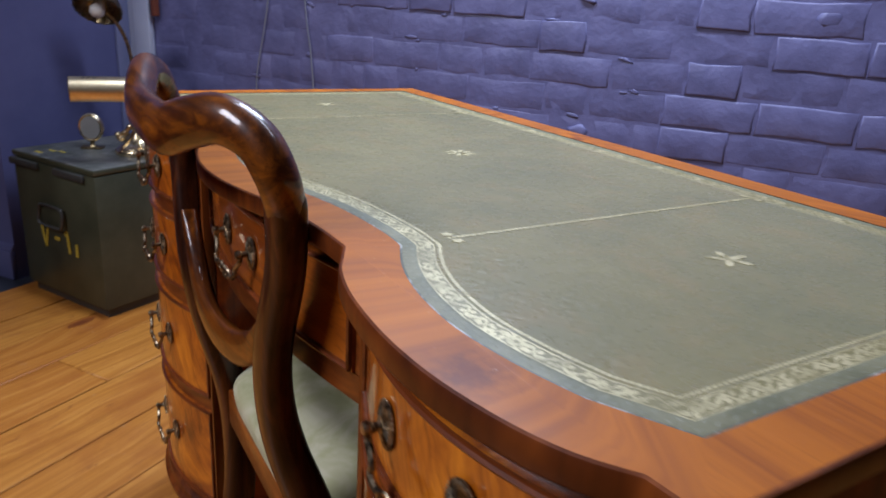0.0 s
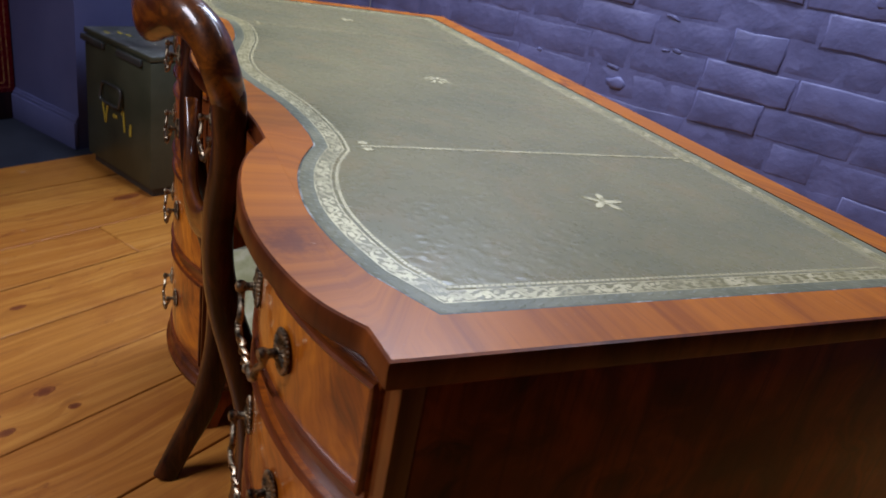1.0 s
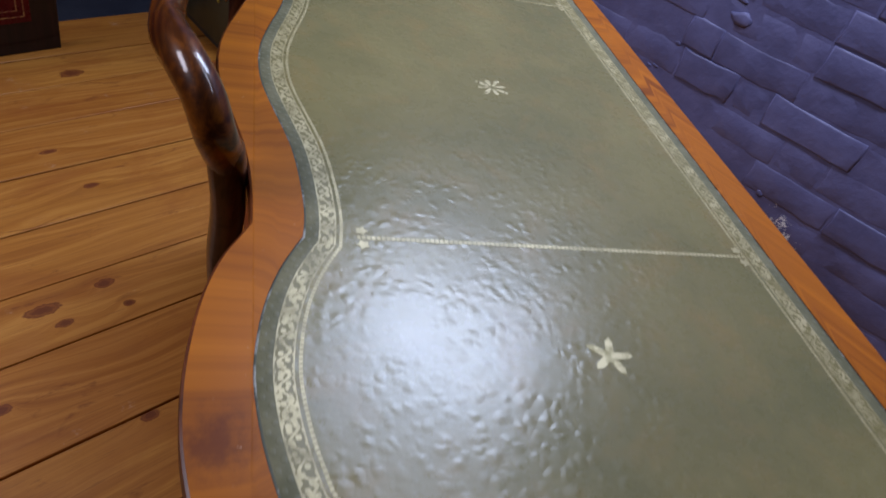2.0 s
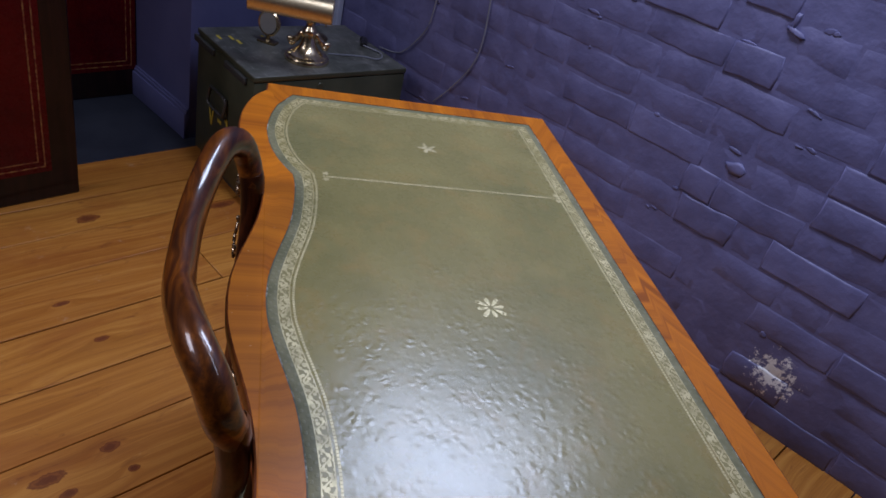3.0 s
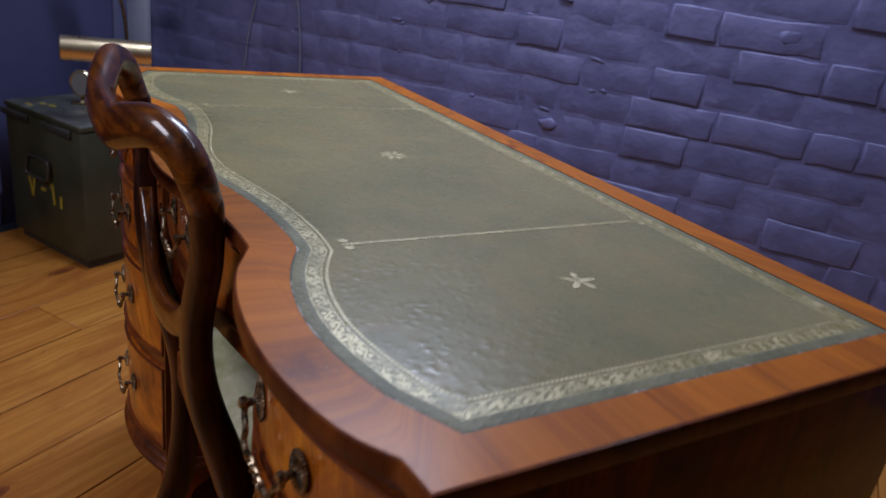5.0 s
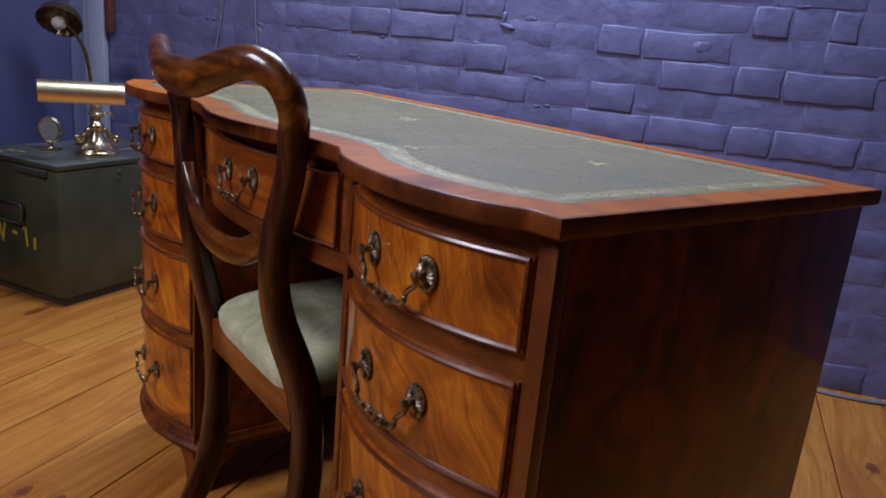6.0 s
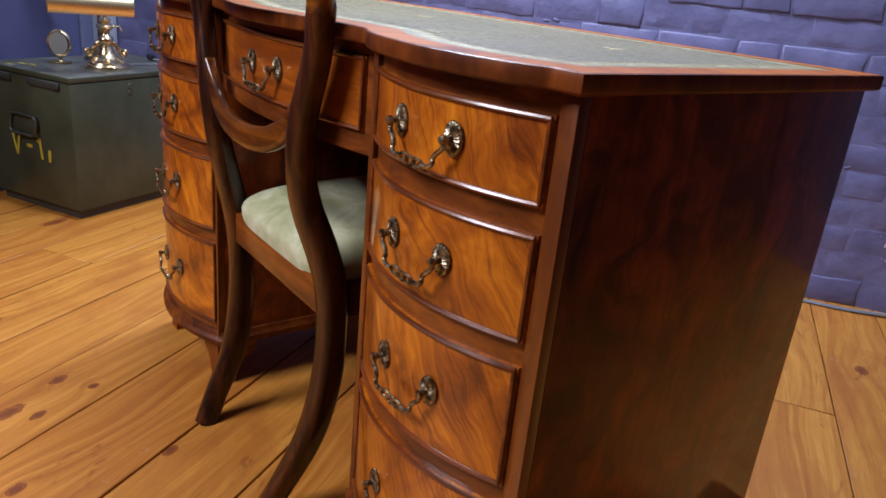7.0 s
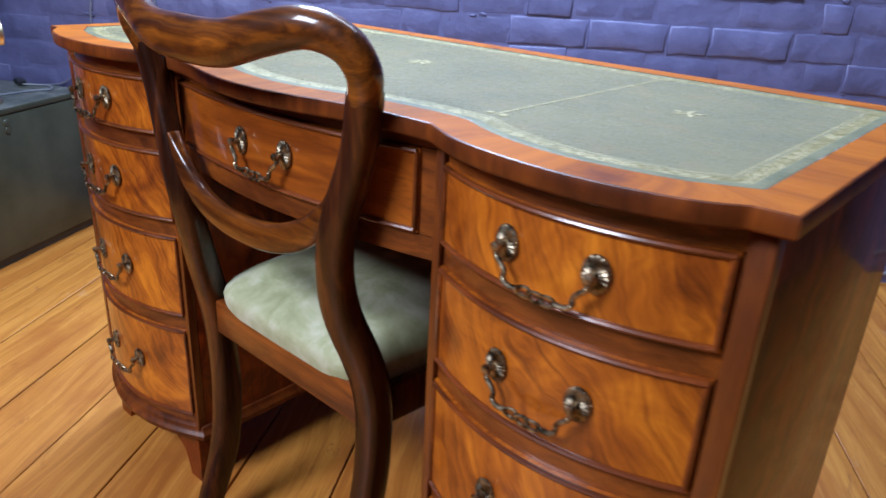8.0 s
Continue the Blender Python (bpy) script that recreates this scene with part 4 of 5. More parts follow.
part("seat_rail", box(-0.168, 0.168, -0.252, -0.230, 0.352, 0.408, 0.003), RAIL_WOOD, chair)
part("seat_rail", box(-0.220, 0.220, 0.150, 0.172, 0.352, 0.410, 0.003), RAIL_WOOD, chair)
for s in (1, -1):
    rail = sweep([Vector((s * 0.186, -0.215, 0.381)), Vector((s * 0.218, 0.160, 0.381))], (0.011, 0.029), (0, 0, 1), 12, square=0.9)
    part("seat_rail", rail, CHAIR_WOOD, chair)
    front = [(s * 0.205, 0.158, 0.0, 0.012, 0.012), (s * 0.205, 0.158, 0.06, 0.014, 0.014), (s * 0.205, 0.158, 0.20, 0.018, 0.018), (s * 0.205, 0.158, 0.33, 0.020, 0.020), (s * 0.205, 0.158, 0.405, 0.021, 0.021)]
    part("front_leg", bar(front, 4, square=0.1), CHAIR_WOOD, chair)


def cushion():
    """A domed pad with rounded corners, bulging a little over its rails."""
    b = bmesh.new()
    rings = []
    n, levels = 64, 12
    for j in range(levels + 1):
        t = j / levels
        ring = []
        for k in range(n):
            a = 2 * math.pi * k / n
            ca, sa = math.cos(a), math.sin(a)
            p = 0.24
            u, v = math.copysign(abs(ca) ** p, ca), math.copysign(abs(sa) ** p, sa)
            if t < 0.25:
                q = t / 0.25
                r, z = 0.985 + 0.03 * math.sin(q * math.pi * 0.5), 0.392 + 0.034 * q
            else:
                q = (t - 0.25) / 0.75
                r, z = 1.015 * math.cos(q * math.pi / 2) ** 0.85 if q < 1 else 0.0, 0.426 + 0.056 * math.sin(q * math.pi / 2) ** 1.15
            y = -0.044 + 0.209 * v * r
            ring.append((u * r * (0.168 + 0.115 * (y + 0.25)), y, z))
        rings.append([b.verts.new(ring[0])] if j == levels else [b.verts.new(p) for p in ring])
    for p, q in zip(rings, rings[1:]):
        for k in range(n):
            if len(q) == 1:
                b.faces.new((p[k], p[(k + 1) % n], q[0]))
            else:
                b.faces.new((p[k], p[(k + 1) % n], q[(k + 1) % n], q[k]))
    b.faces.new(rings[0][::-1])
    return b


part("seat", cushion(), VELVET, chair, "pale sage green velvet drop-in seat", angle=80)


# ---- the chest and what stands on it ----
CHEST_TURN, CHEST_AT = 27.5, (-1.408, -0.284)
chest = thing("military_chest", "olive grey painted steel chest with yellow stencil marks", "chest", pose(*CHEST_AT, 0, 0, 0, CHEST_TURN))
CW, CD, CH = 0.400, 0.555, 0.455
part("body", box(-CW, 0, 0, CD, 0.030, CH - 0.0205, 0.005), ARMY, chest)
lid = box(-CW - 0.0015, 0.0015, -0.0015, CD + 0.0015, CH - 0.0185, CH, 0.004, 3)
for f in lid.faces:
    f.material_index = 1 if f.calc_center_median().z > CH - 0.003 else 0
part("lid", lid, [ARMY, CHEST_TOP], chest, "shallow olive lid worn to grey on top")

part("base_strip", box(-CW + 0.016, -0.016, 0.016, CD - 0.016, 0.0, 0.030), DARK_METAL, chest)
hb = bmesh.new()
hx, hz = -0.217, 0.279
ring = [(hx - 0.060, hz + 0.018), (hx - 0.054, hz + 0.029), (hx - 0.030, hz + 0.032), (hx + 0.030, hz + 0.032), (hx + 0.054, hz + 0.029), (hx + 0.060, hz + 0.018), (hx + 0.060, hz - 0.016), (hx + 0.054, hz - 0.027), (hx + 0.030, hz - 0.030), (hx - 0.030, hz - 0.030), (hx - 0.054, hz - 0.027), (hx - 0.060, hz - 0.016)]
merge(hb, sweep([Vector((x, -0.0085 - (0.006 if z < hz else 0.0), z)) for x, z in ring], (0.0050, 0.0058), (0, 1, 0), 10, closed=True))
part("handle", hb, DARK_METAL, chest, "dark steel bail handle")
part("handle_plate", box(hx - 0.057, hx + 0.057, -0.0040, 0.001, hz - 0.027, hz + 0.029, 0.0015), ARMY, chest)
for x in (-0.112, -0.335):
    part("catch", box(x - 0.070, x + 0.070, -0.012, 0.001, CH - 0.042, CH - 0.0215, 0.003), DARK_METAL, chest, "dark steel lid catch")
for i, (y, z) in enumerate(((0.226, CH - 0.043), (0.226, CH - 0.051))):
    part("rivet", lathe([(0.012, 0.0), (0.010, 0.003), (0.0, 0.004)], 10, pose(0.0, y, z - 0.012 * i, 0, 90, 0)), ARMY, chest)


def stroke(points, w):
    b = bmesh.new()
    for p, q in zip(points, points[1:]):
        a, c = Vector(p), Vector(q)
        t = (c - a).normalized()
        n = Vector((-t.y, t.x)) * w / 2
        merge(b, plate([a - n, c - n, c + n, a + n], -0.0012, "y", -0.0015))
    return b


def stencil(points, w, name):
    part(name, stroke(points, w), YELLOW, chest, "yellow stencil paint", smooth=False)


stencil([(-0.287, 0.240), (-0.272, 0.173), (-0.256, 0.238)], 0.010, "letter_v")
stencil([(-0.223, 0.211), (-0.197, 0.211)], 0.011, "hyphen")
stencil([(-0.170, 0.230), (-0.158, 0.241), (-0.152, 0.175)], 0.011, "digit_one")
stencil([(-0.115, 0.211), (-0.117, 0.172)], 0.013, "stencil_bar")
for x, y in ((-0.312, 0.030), (-0.304, 0.068), (-0.268, 0.078), (-0.300, 0.178)):
    b = plate([(x - 0.016, y - 0.004), (x + 0.016, y - 0.005), (x + 0.017, y + 0.004), (x - 0.015, y + 0.005)], 0.0008, "z", CH)
    part("stencil_bar", b, YELLOW, chest, "yellow stencil paint", smooth=False)


def on_chest(x, y):
    p = pose(*CHEST_AT, 0, 0, 0, CHEST_TURN) @ Vector((x, y, 0))
    return p.x, p.y


LX, LY = on_chest(-0.107, 0.232)
lamp = thing("desk_lamp", "polished brass banker's lamp with horizontal tube shade", "lamp", pose(LX, LY, CH, 0, 0, 82) @ Matrix.Scale(1.045, 4))
part("base", lathe([(0, 0), (0.067, 0), (0.0685, 0.003), (0.0685, 0.010), (0.066, 0.014), (0.060, 0.0155), (0.058, 0.021), (0.053, 0.0235), (0.043, 0.029), (0.032, 0.038), (0.025, 0.049), (0.020, 0.061), (0.0165, 0.072), (0, 0.072)]), BRASS, lamp, "stepped round brass foot")
part("stem", lathe([(0, 0.070), (0.016, 0.072), (0.020, 0.078), (0.0235, 0.087), (0.021, 0.096), (0.014, 0.102), (0.012, 0.108), (0.013, 0.116), (0.019, 0.121), (0.025, 0.126), (0.026, 0.131), (0.022, 0.136), (0.014, 0.139), (0.016, 0.146), (0.019, 0.150), (0.012, 0.156), (0, 0.156)]), BRASS, lamp, "turned brass stem")
for s in (1, -1):
    sc = [Vector((s * 0.012, 0.004, 0.082)), Vector((s * 0.026, 0.006, 0.074)), Vector((s * 0.036, 0.008, 0.060)), Vector((s * 0.044, 0.010, 0.046)), Vector((s * 0.055, 0.011, 0.043)), Vector((s * 0.056, 0.011, 0.054)), Vector((s * 0.046, 0.010, 0.055))]
    part("scroll", sweep(catmull(sc, 5), [(0.0085 - 0.0022 * math.cos(k * 0.9), 0.0095) for k in range(31)], (0, 1, 0), 10), BRASS, lamp, "cast brass scroll")
part("switch_key", sweep([Vector((0.012, 0, 0.131)), Vector((0.040, -0.010, 0.133)), Vector((0.047, -0.012, 0.116))], (0.003, 0.003), (0, 1, 0), 8), BRASS, lamp)
sh = bmesh.new()
n = 26
R = 0.0345
SHADE_Y, SHADE_Z = -0.160, 0.204
rings = []
for x in (-0.160, -0.158, 0.066, 0.068):
    r = R if x in (-0.158, 0.066) else R - 0.002
    rings.append([sh.verts.new((x, SHADE_Y + r * math.sin(a), SHADE_Z + r * math.cos(a))) for a in [radians(-146 + 292 * k / n) for k in range(n + 1)]])
for p, q in zip(rings, rings[1:]):
    for k in range(n):
        sh.faces.new((p[k], p[k + 1], q[k + 1], q[k]))
sh.faces.new(rings[0])
sh.faces.new(rings[-1][::-1])
shade = part("shade", sh, BRUSHED, lamp, "brushed brass tube shade with slots")
for x in (-0.125, -0.112, -0.099, 0.008, 0.021, 0.034):
    part("slot", box(x - 0.004, x + 0.004, SHADE_Y - 0.0130, SHADE_Y - 0.0105, SHADE_Z + 0.0305, SHADE_Z + 0.0335), BLACK, shade)
part("shade_arm", sweep(catmull([(0, 0, 0.150), (0, -0.004, 0.185), (-0.006, -0.030, 0.210), (-0.030, -0.090, 0.212), (-0.046, -0.128, 0.206)], 5), (0.0055, 0.0055), (1, 0, 0), 8), BRASS, lamp)

GX, GY = on_chest(-0.286, 0.354)
goose = thing("table_lamp", "old brass swan-neck lamp with shell shade and white bulb", "lamp", pose(GX, GY, CH, 0, 0, 96) @ Matrix.Scale(1.05, 4))
part("base", lathe([(0, 0), (0.050, 0), (0.051, 0.006), (0.044, 0.012), (0.018, 0.020), (0.008, 0.034), (0, 0.034)]), OLD_BRASS, goose)
part("stem", sweep(catmull([(0, 0, 0.03), (0.004, 0, 0.16), (0.0, 0, 0.25), (-0.012, 0, 0.31), (-0.032, 0, 0.352), (-0.060, 0, 0.385)], 6), (0.0055, 0.0055), (0, 1, 0), 10), OLD_BRASS, goose, "curved brass stem")
sb = bmesh.new()
sides = 36
rings = []
for r, h in ((0.008, 0.062), (0.026, 0.058), (0.046, 0.044), (0.060, 0.022), (0.067, 0.0), (0.063, 0.0), (0.055, 0.020), (0.041, 0.038), (0.022, 0.050), (0.006, 0.054)):
    rings.append([sb.verts.new(((r + (0.0032 * (k % 2) if r > 0.03 else 0)) * math.cos(2 * math.pi * k / sides), (r + (0.0032 * (k % 2) if r > 0.03 else 0)) * math.sin(2 * math.pi * k / sides), h)) for k in range(sides)])
for p, q in zip(rings, rings[1:]):
    for k in range(sides):
        sb.faces.new((p[k], p[(k + 1) % sides], q[(k + 1) % sides], q[k]))
bmesh.ops.transform(sb, matrix=pose(-0.084, 0, 0.392, -33, 26, 0), verts=sb.verts[:])
part("shade", sb, OLD_BRASS, goose, "fluted shell-shaped brass shade")
part("bulb", lathe([(0, 0.045), (0.012, 0.040), (0.015, 0.020), (0.022, 0.0), (0.021, -0.012), (0.012, -0.022), (0, -0.025)], 20, pose(-0.084, 0, 0.392, -33, 26, 0)), BULB, goose, "white glass bulb")

KX, KY = on_chest(-0.257, 0.172)
clock = thing("desk_clock", "small round brass clock on a rectangular foot", "clock", pose(KX, KY, CH, 0, 0, 62) @ Matrix.Scale(0.97, 4))
part("foot", box(-0.032, 0.032, -0.018, 0.018, 0, 0.007, 0.002), OLD_BRASS, clock)
part("neck", lathe([(0.012, 0.006), (0.007, 0.012), (0.006, 0.022), (0.010, 0.028)], 14), OLD_BRASS, clock)
part("case", lathe([(0, -0.012), (0.030, -0.012), (0.035, -0.008), (0.036, 0.004), (0.032, 0.010), (0.028, 0.0085)], 30, pose(0, 0, 0.068, 90, 0, 0) @ Matrix.Diagonal((1.08, 1.28, 1, 1))), BRASS, clock, "round brass case")
part("dial", lathe([(0.029, 0.0), (0.029, 0.0085), (0, 0.0085)], 30, pose(0, 0, 0.068, 90, 0, 0) @ Matrix.Diagonal((1.08, 1.28, 1, 1))), DIAL, clock, "grey dial under glass")

MX, MY = on_chest(-0.215, 0.520)
tagged(part("cable_switch", sweep(catmull([(MX - 0.03, MY, CH + 0.009), (MX - 0.01, MY + 0.003, CH + 0.011), (MX + 0.014, MY, CH + 0.011), (MX + 0.032, MY - 0.004, CH + 0.008)], 4), (0.012, 0.009), (0, 0, 1), 10, square=0.3), BLACK), "black plastic inline cable switch lying on the chest", "switch")


def cable(name, points, r, material, label):
    ob = part(name, sweep(catmull(points, 6), (r, r), (0.3, 0.2, 1), 6), material)
    return tagged(ob, label, "cable")


def on_wall(s, z, d=0.0):
    return tuple(WALL_AT + WALL_U * s + WALL_N * d + Vector((0, 0, z)))


sx, sy = on_chest(-0.215, 0.520)
cable("lamp_cable", [(sx + 0.030, sy - 0.004, CH + 0.006), on_chest(-0.120, 0.530) + (CH + 0.004,), on_chest(-0.075, 0.490) + (CH + 0.003,), on_chest(-0.105, 0.440) + (CH + 0.003,), on_chest(-0.140, 0.330) + (CH + 0.003,)], 0.0028, GREY_CABLE, "thin grey lamp cable looped on the chest")
cable("wall_cable", [on_wall(-1.40, 0.36, 0.010), on_wall(-1.333, 0.444, 0.010), on_wall(-1.275, 0.54, 0.009), on_wall(-1.256, 0.63, 0.009), on_wall(-1.266, 0.77, 0.009), on_wall(-1.288, 0.95, 0.009), on_wall(-1.29, 1.35, 0.009)], 0.0024, GREY_CABLE, "thin cable hanging down the brick wall")
cable("wall_cable", [on_wall(-1.70, 0.44, 0.012), on_wall(-1.60, 0.458, 0.010), on_wall(-1.53, 0.53, 0.010), on_wall(-1.491, 0.60, 0.009), on_wall(-1.478, 0.70, 0.009), on_wall(-1.444, 0.85, 0.009), on_wall(-1.42, 1.0, 0.009), on_wall(-1.40, 1.35, 0.009)], 0.0024, GREY_CABLE, "thin cable hanging down the brick wall")
cable("floor_cable", [on_wall(0.66, 0.006, 0.05), on_wall(0.80, 0.007, 0.06), on_wall(0.93, 0.012, 0.045), on_wall(1.05, 0.035, 0.03), on_wall(1.4, 0.09, 0.02)], 0.006, GREY_CABLE, "grey cable lying along the foot of the wall")

tb = bmesh.new()
box(-2.000, -1.928, -0.030, -0.003, 0.0, 2.74, 0.005, 2, tb)
box(-2.043, -2.002, -0.016, -0.003, 0.0, 2.74, 0.003, 2, tb)
trim = part("trim", tb, PALE_BLUE, None, "pale grey-blue upright board in the wall corner")
trim.matrix_world = pose(*WALL_AT, 0, 0, WALL_TURN)
tagged(trim, category="trim", kind="structure")
trim = part("trim", box(0.0005, 0.012, 0.470, 0.537, 0.0, 2.74, 0.003), MID_BLUE, None, "pale grey-blue upright board in the wall corner")
trim.matrix_world = pose(*PIER, 0, 0, 0, 33.5)
tagged(trim, category="trim", kind="structure")
tagged(part("wall_hanging", box(-1.915, -1.894, -0.03, -0.006, 0.845, 1.20, 0.004), RUST), "red-brown painted strip hanging on the wall", "strip").matrix_world = pose(*WALL_AT, 0, 0, WALL_TURN)


# two leather table leaves standing on edge
def leaf(x, y, turn, width, height, border, low):
    t = thing("table_leaf", "dark wood table leaf with gilt-edged red leather, standing upright", "table leaf", pose(x, y, -0.0035 if low else 0, 0, 0, turn), group="table leaves standing on edge")
    part("frame", box(0, width, -0.032, 0, 0, height, 0.005, 3), BLACK_WOOD, t, "almost black polished frame")
    part("leather_panel", box(border, width - border, -0.002, 0.0025, border + 0.02, height - border, 0.001), RED_LEATHER, t, "deep red leather panel")
    for inset in (0.016, 0.034):
        b = bmesh.new()
        x0, x1, z0, z1 = border + inset, width - border - inset, border + 0.02 + inset, height - border - inset
        for a in ((x0, x1, z0, z0 + 0.004), (x0, x1, z1 - 0.004, z1), (x0, x0 + 0.004, z0 + 0.0045, z1 - 0.0045), (x1 - 0.004, x1, z0 + 0.0045, z1 - 0.0045)):
            box(a[0], a[1], 0.0024, 0.0034, a[2], a[3], 0, 1, b)
        part("gilt_line", b, GOLD_LINE, t, "worn gilt line", smooth=False)
    return t


g = Graph("dull_gold_line")
GOLD_LINE = g.out(g.mix(g.ramp(g.noise(g.place(), 70.0, 4.0, 0.7), (0.4, 0.0), (0.6, 1.0)), (0.16, 0.02, 0.014), (0.34, 0.17, 0.05)), 0.5, metal=0.2)
leaf(-1.425, -0.775, -56.0, 0.62, 1.25, 0.075, False)
leaf(-2.247, -0.655, -57.5, 0.62, 1.25, 0.085, True)

# ---- floor boards ----
def board_mesh(w, length):
    b = box(-w / 2, w / 2, -length / 2, length / 2, -0.022, 0.0, 0.0016, 1)
    return shared(b, PINE, False)


EDGES = [-1.785, -1.58, -1.42, -1.25, -1.055, -0.868, -0.69, -0.525, -0.308, -0.12, 0.07, 0.26, 0.45, 0.67, 0.876, 1.06, 1.24, 1.42, 1.62, 1.80, 2.0, 2.2, 2.4, 2.6, 2.8, 3.0]
dice = random.Random(4)
for i, (a, b) in enumerate(zip(EDGES, EDGES[1:])):
    t = -3.5
    cuts = [t]
    while t < 3.2:
        t += dice.uniform(1.9, 3.0)
        cuts.append(min(t, 3.2))
    if i == 3:
        cuts = [-3.5, -1.6, 0.27, 2.6, 3.2]
    if i == 14:
        cuts = [-3.5, -1.0, 0.12, 3.2]
    for t0, t1 in zip(cuts, cuts[1:]):
        if t1 - t0 < 0.05:
            continue
        gap = 0.0009 + dice.uniform(0, 0.0013)
        ob = new("plank", board_mesh(b - a - 2 * gap, t1 - t0 - 0.003))
        ob.parent = floor
        ob.matrix_local = pose((a + b) / 2, (t0 + t1) / 2, dice.uniform(-0.0008, 0.0008))

# ---- bricks ----
def brick_mesh(length, seed):
    """A worn brick face under thick paint: a wavering outline, a wide soft rim and an uneven front."""
    d = random.Random(seed)
    b = bmesh.new()
    h, nx, nz = 0.0836, 5 if length > 0.15 else 3, 2
    phase, swing = d.uniform(0, 6.3), d.uniform(0.0006, 0.0022)
    front = []
    for j in range(nz + 1):
        for i in range(nx + 1):
            u, v = i / nx, j / nz
            inset = 0.0072
            x, z = (u - 0.5) * (length - 2 * inset), (v - 0.5) * (h - 2 * inset)
            z += swing * math.sin(phase + 5.0 * u) + d.uniform(-0.0022, 0.0022)
            x += d.uniform(-0.0035, 0.0035)
            front.append(b.verts.new((x, d.uniform(0.0004, 0.0018), z)))
    idx = lambda i, j: front[j * (nx + 1) + i]
    for j in range(nz):
        for i in range(nx):
            b.faces.new((idx(i, j), idx(i + 1, j), idx(i + 1, j + 1), idx(i, j + 1)))
    loop = [idx(i, 0) for i in range(nx + 1)] + [idx(nx, j) for j in range(1, nz + 1)] + [idx(i, nz) for i in range(nx - 1, -1, -1)] + [idx(0, j) for j in range(nz - 1, 0, -1)]
    prev = loop
    for grow, y in ((0.0030, 0.0003), (0.0056, -0.0009), (0.0072, -0.0065)):
        ring = []
        for v in loop:
            sx = (length / 2 - 0.0072 + grow) / (length / 2 - 0.0072)
            sz = (h / 2 - 0.0072 + grow) / (h / 2 - 0.0072)
            ring.append(b.verts.new((v.co.x * sx, y + d.uniform(-0.0006, 0.0006), v.co.z * sz)))
        for k in range(len(loop)):
            b.faces.new((prev[k], prev[(k + 1) % len(loop)], ring[(k + 1) % len(loop)], ring[k]))
        prev = ring
    ob = part("shared", b, BRICK, angle=75)
    me = ob.data
    bpy.data.objects.remove(ob)
    return me


SIZES = (0.070, 0.098, 0.128, 0.155, 0.180, 0.205, 0.232)
BRICKS = {w: [brick_mesh(w, 10 + 20 * i + k) for k in range(4)] for i, w in enumerate(SIZES)}
dice = random.Random(11)
PITCH, FIRST = 0.0840, -0.002
# bricks that stand out or can be told apart: course: (start, end, how far proud)
KNOWN = {
    5: [(-0.21, 0.04, 0.006)],
    6: [(-0.490, -0.395, 0.006)],
    7: [(-0.150, 0.025, 0.006)],
    8: [(-0.150, 0.083, 0.004), (0.086, 0.318, 0.004), (0.322, 0.437, 0.004), (0.441, 0.669, 0.005), (0.672, 0.850, 0.002)],
    9: [(-0.530, -0.300, 0.003), (-0.300, -0.105, 0.0), (-0.101, 0.033, 0.0075), (0.037, 0.272, 0.0), (0.275, 0.500, 0.0), (0.503, 0.735, 0.001), (0.738, 0.820, 0.003)],
    10: [(-0.510, -0.380, 0.0075), (-0.375, -0.145, 0.0), (-0.142, 0.094, 0.0), (0.098, 0.308, 0.004), (0.312, 0.437, 0.0070), (0.441, 0.677, 0.0065), (0.681, 0.900, 0.001)],
    11: [(-1.170, -0.924, 0.002), (-0.921, -0.785, 0.0070), (-0.782, -0.557, 0.0055), (-0.554, -0.402, 0.0), (-0.398, -0.240, 0.0), (-0.236, -0.100, 0.0), (-0.096, 0.032, 0.0080), (0.036, 0.284, 0.0035), (0.288, 0.526, 0.0), (0.530, 0.760, 0.002)],
    12: [(-0.755, -0.538, 0.0065), (-0.527, -0.399, 0.0060), (-0.380, -0.150, 0.0), (-0.146, 0.092, 0.0), (0.096, 0.325, 0.001), (0.329, 0.424, 0.0080), (0.428, 0.530, 0.0), (0.533, 0.600, 0.006)],
}


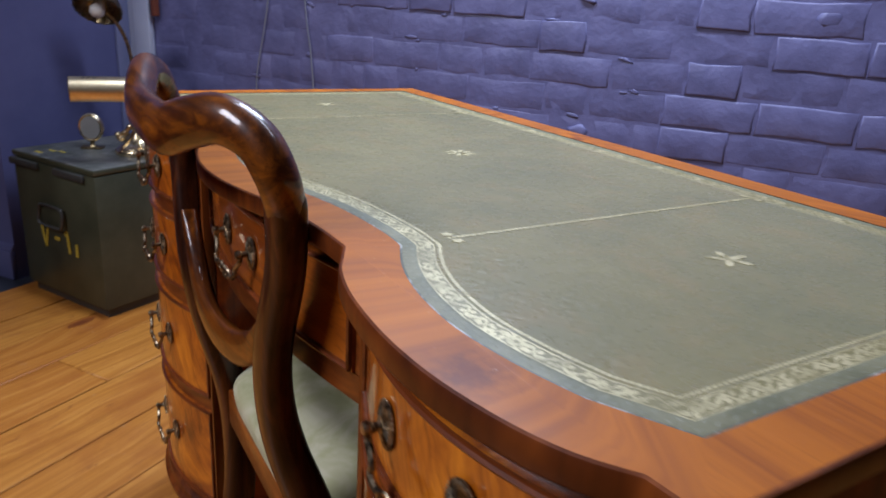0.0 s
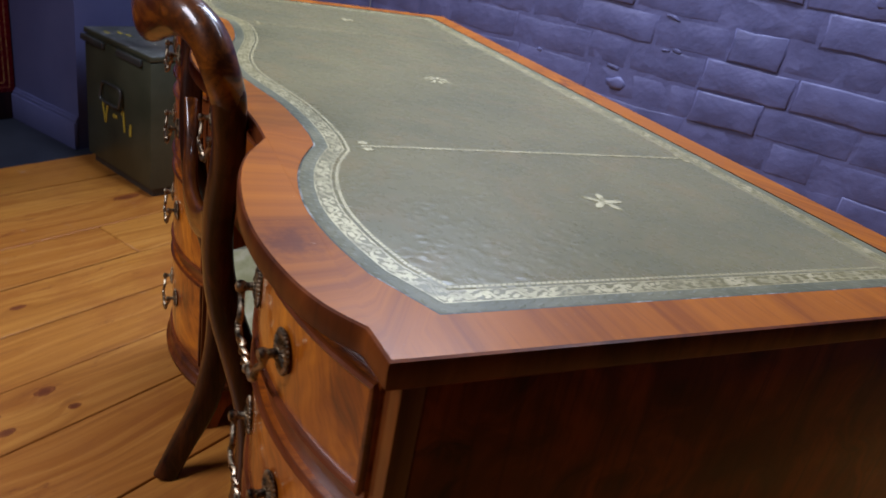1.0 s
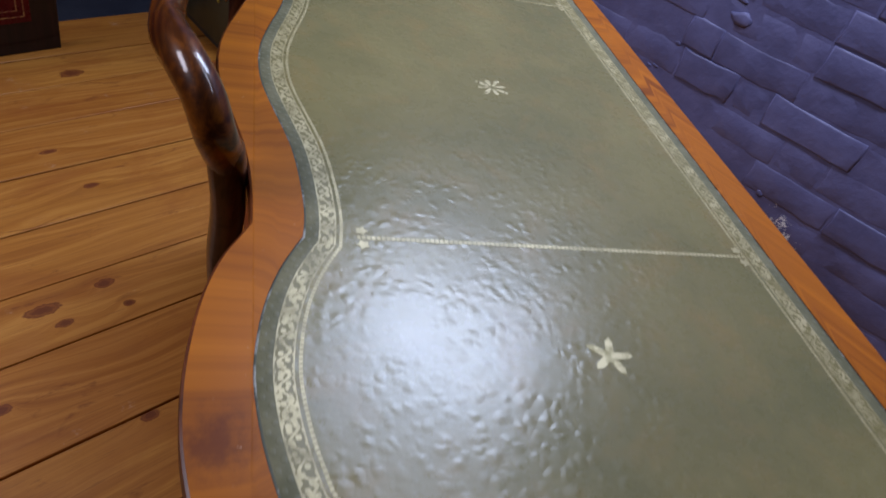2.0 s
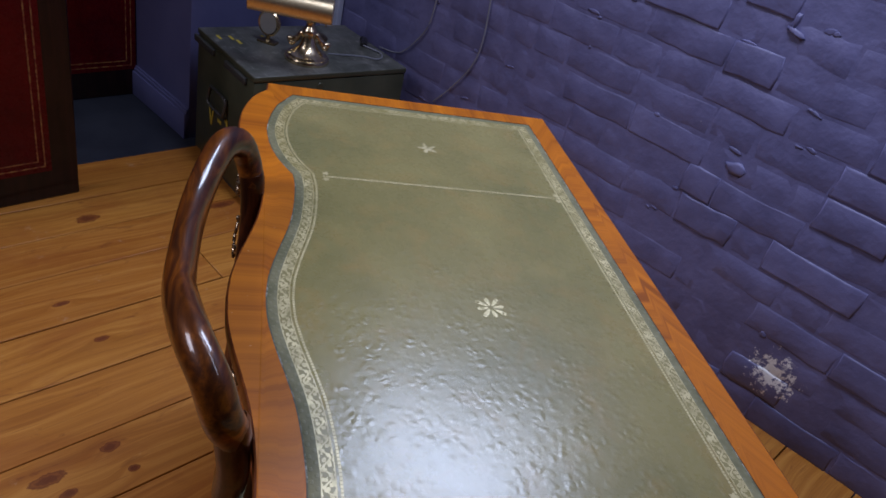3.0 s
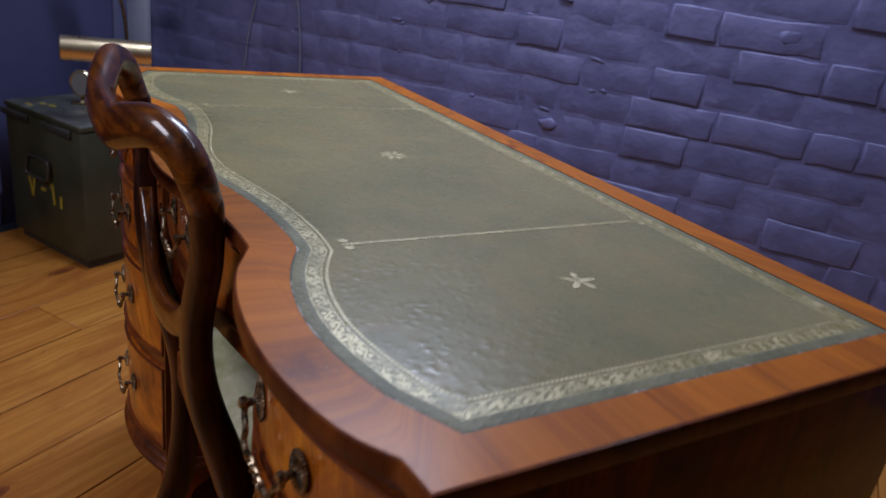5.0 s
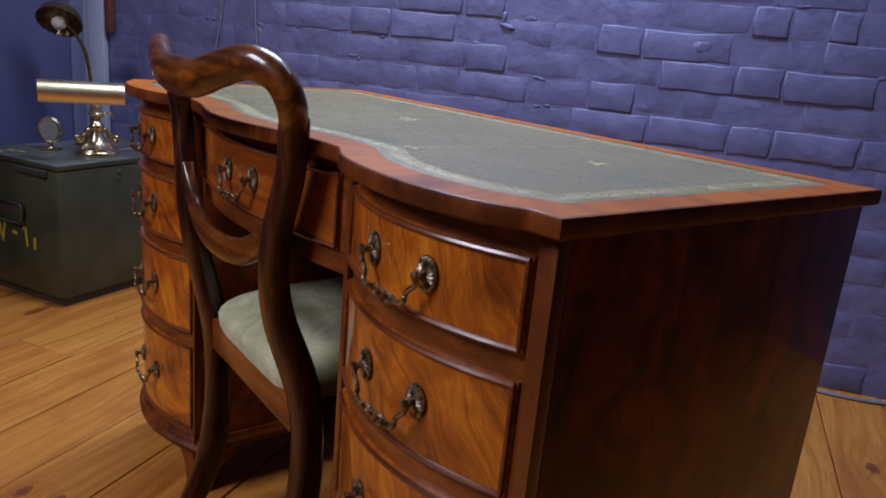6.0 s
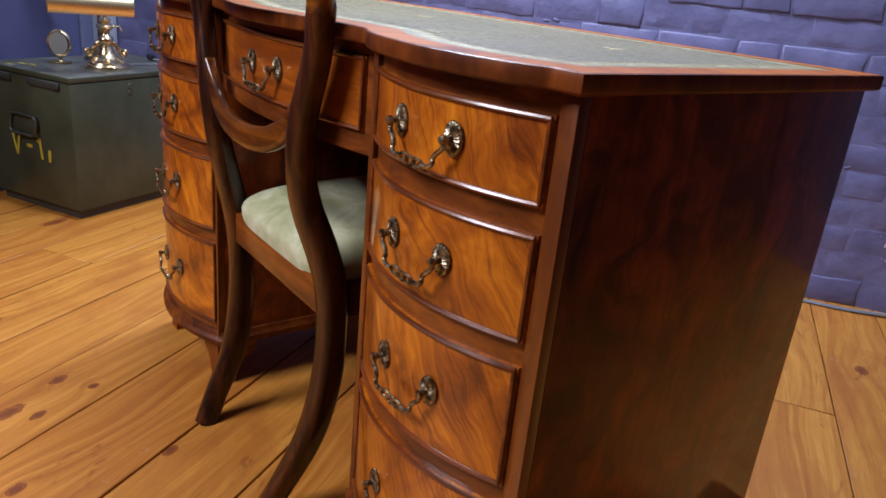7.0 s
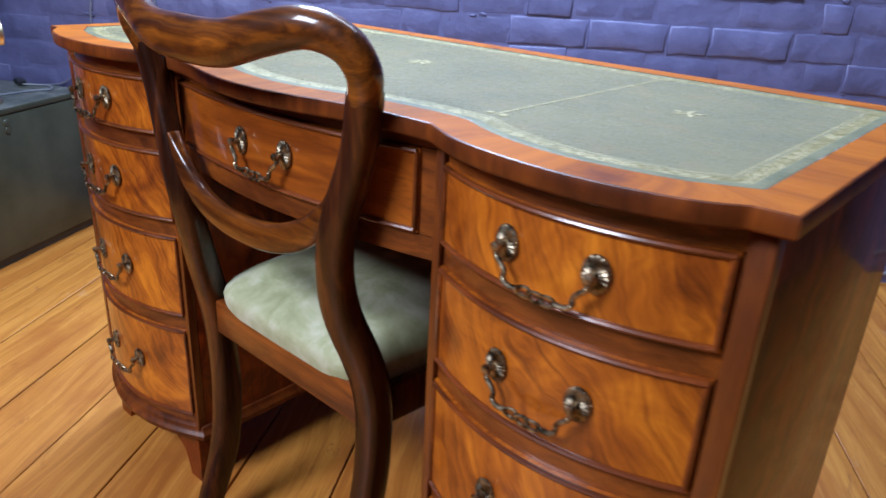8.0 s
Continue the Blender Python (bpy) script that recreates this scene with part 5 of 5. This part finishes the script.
def lay(s0, s1, row, proud):
    w = s1 - s0 - 0.0015
    size = min(SIZES, key=lambda v: abs(v - w))
    ob = new("brick", dice.choice(BRICKS[size]))
    ob.parent = wall_north
    z = FIRST + PITCH * (row + 0.5) + dice.uniform(-0.0025, 0.0025)
    lean = dice.uniform(-0.5, 0.7) + 100.0 * max(proud, 0.0)
    sunk = dice.uniform(0.0002, 0.0008) if proud > 0.003 else dice.uniform(0.0006, 0.0019)
    ob.matrix_local = pose(-(s0 + s1) / 2, 0.58 * proud - sunk, z, lean, dice.uniform(-0.7, 0.7), dice.uniform(-0.3, 0.3)) @ Matrix.Diagonal((w / size, 1, 1, 1))


def paint_lump(s, z, w, h, d, seed):
    """A run of mortar under the paint."""
    r = random.Random(seed)
    b = bmesh.new()
    bmesh.ops.create_icosphere(b, subdivisions=2, radius=1.0)
    for v in b.verts:
        k = 1 + r.uniform(-0.28, 0.28)
        v.co = Vector((v.co.x * w * k, v.co.y * d * k, v.co.z * h * k))
    ob = part("mortar_lump", b, BRICK, wall_north, angle=180)
    ob.matrix_local = pose(-s, 0.001, z, 0, r.uniform(-20, 20), 0)


paint_lump(-0.384, 0.979, 0.026, 0.008, 0.0075, 1)
paint_lump(-0.398, 1.004, 0.008, 0.020, 0.005, 2)
paint_lump(-0.374, 0.627, 0.026, 0.018, 0.0034, 3)
paint_lump(0.205, 0.965, 0.030, 0.018, 0.0030, 4)
for k in range(60):
    lump = random.Random(60 + k)
    paint_lump(lump.uniform(-1.7, 1.2), FIRST + PITCH * lump.randint(2, 13) + lump.uniform(-0.010, 0.010), lump.uniform(0.004, 0.022), lump.uniform(0.003, 0.008), lump.uniform(0.0006, 0.0015), 100 + k)
for row in range(16):
    fixed = KNOWN.get(row, [])
    s = -2.02 + (0.0, 0.112, 0.056, 0.16)[row % 4] + dice.uniform(-0.02, 0.02)
    last = 1.35 if row < 12 else 1.0
    for a, b, proud in fixed + [(last, last, None)]:
        # fill up to the next brick that is known
        while a - s > 0.05:
            w = dice.choice((0.236, 0.236, 0.236, 0.225, 0.116, 0.122, 0.168))
            if a - s < w + 0.06:
                w = a - s if a - s < 0.25 else (a - s) / 2
            out = dice.uniform(0.002, 0.006) if dice.random() < 0.10 else dice.uniform(-0.0008, 0.0016)
            lay(s, s + w, row, out)
            s += w
        if proud is not None:
            lay(a, b, row, proud)
            s = b
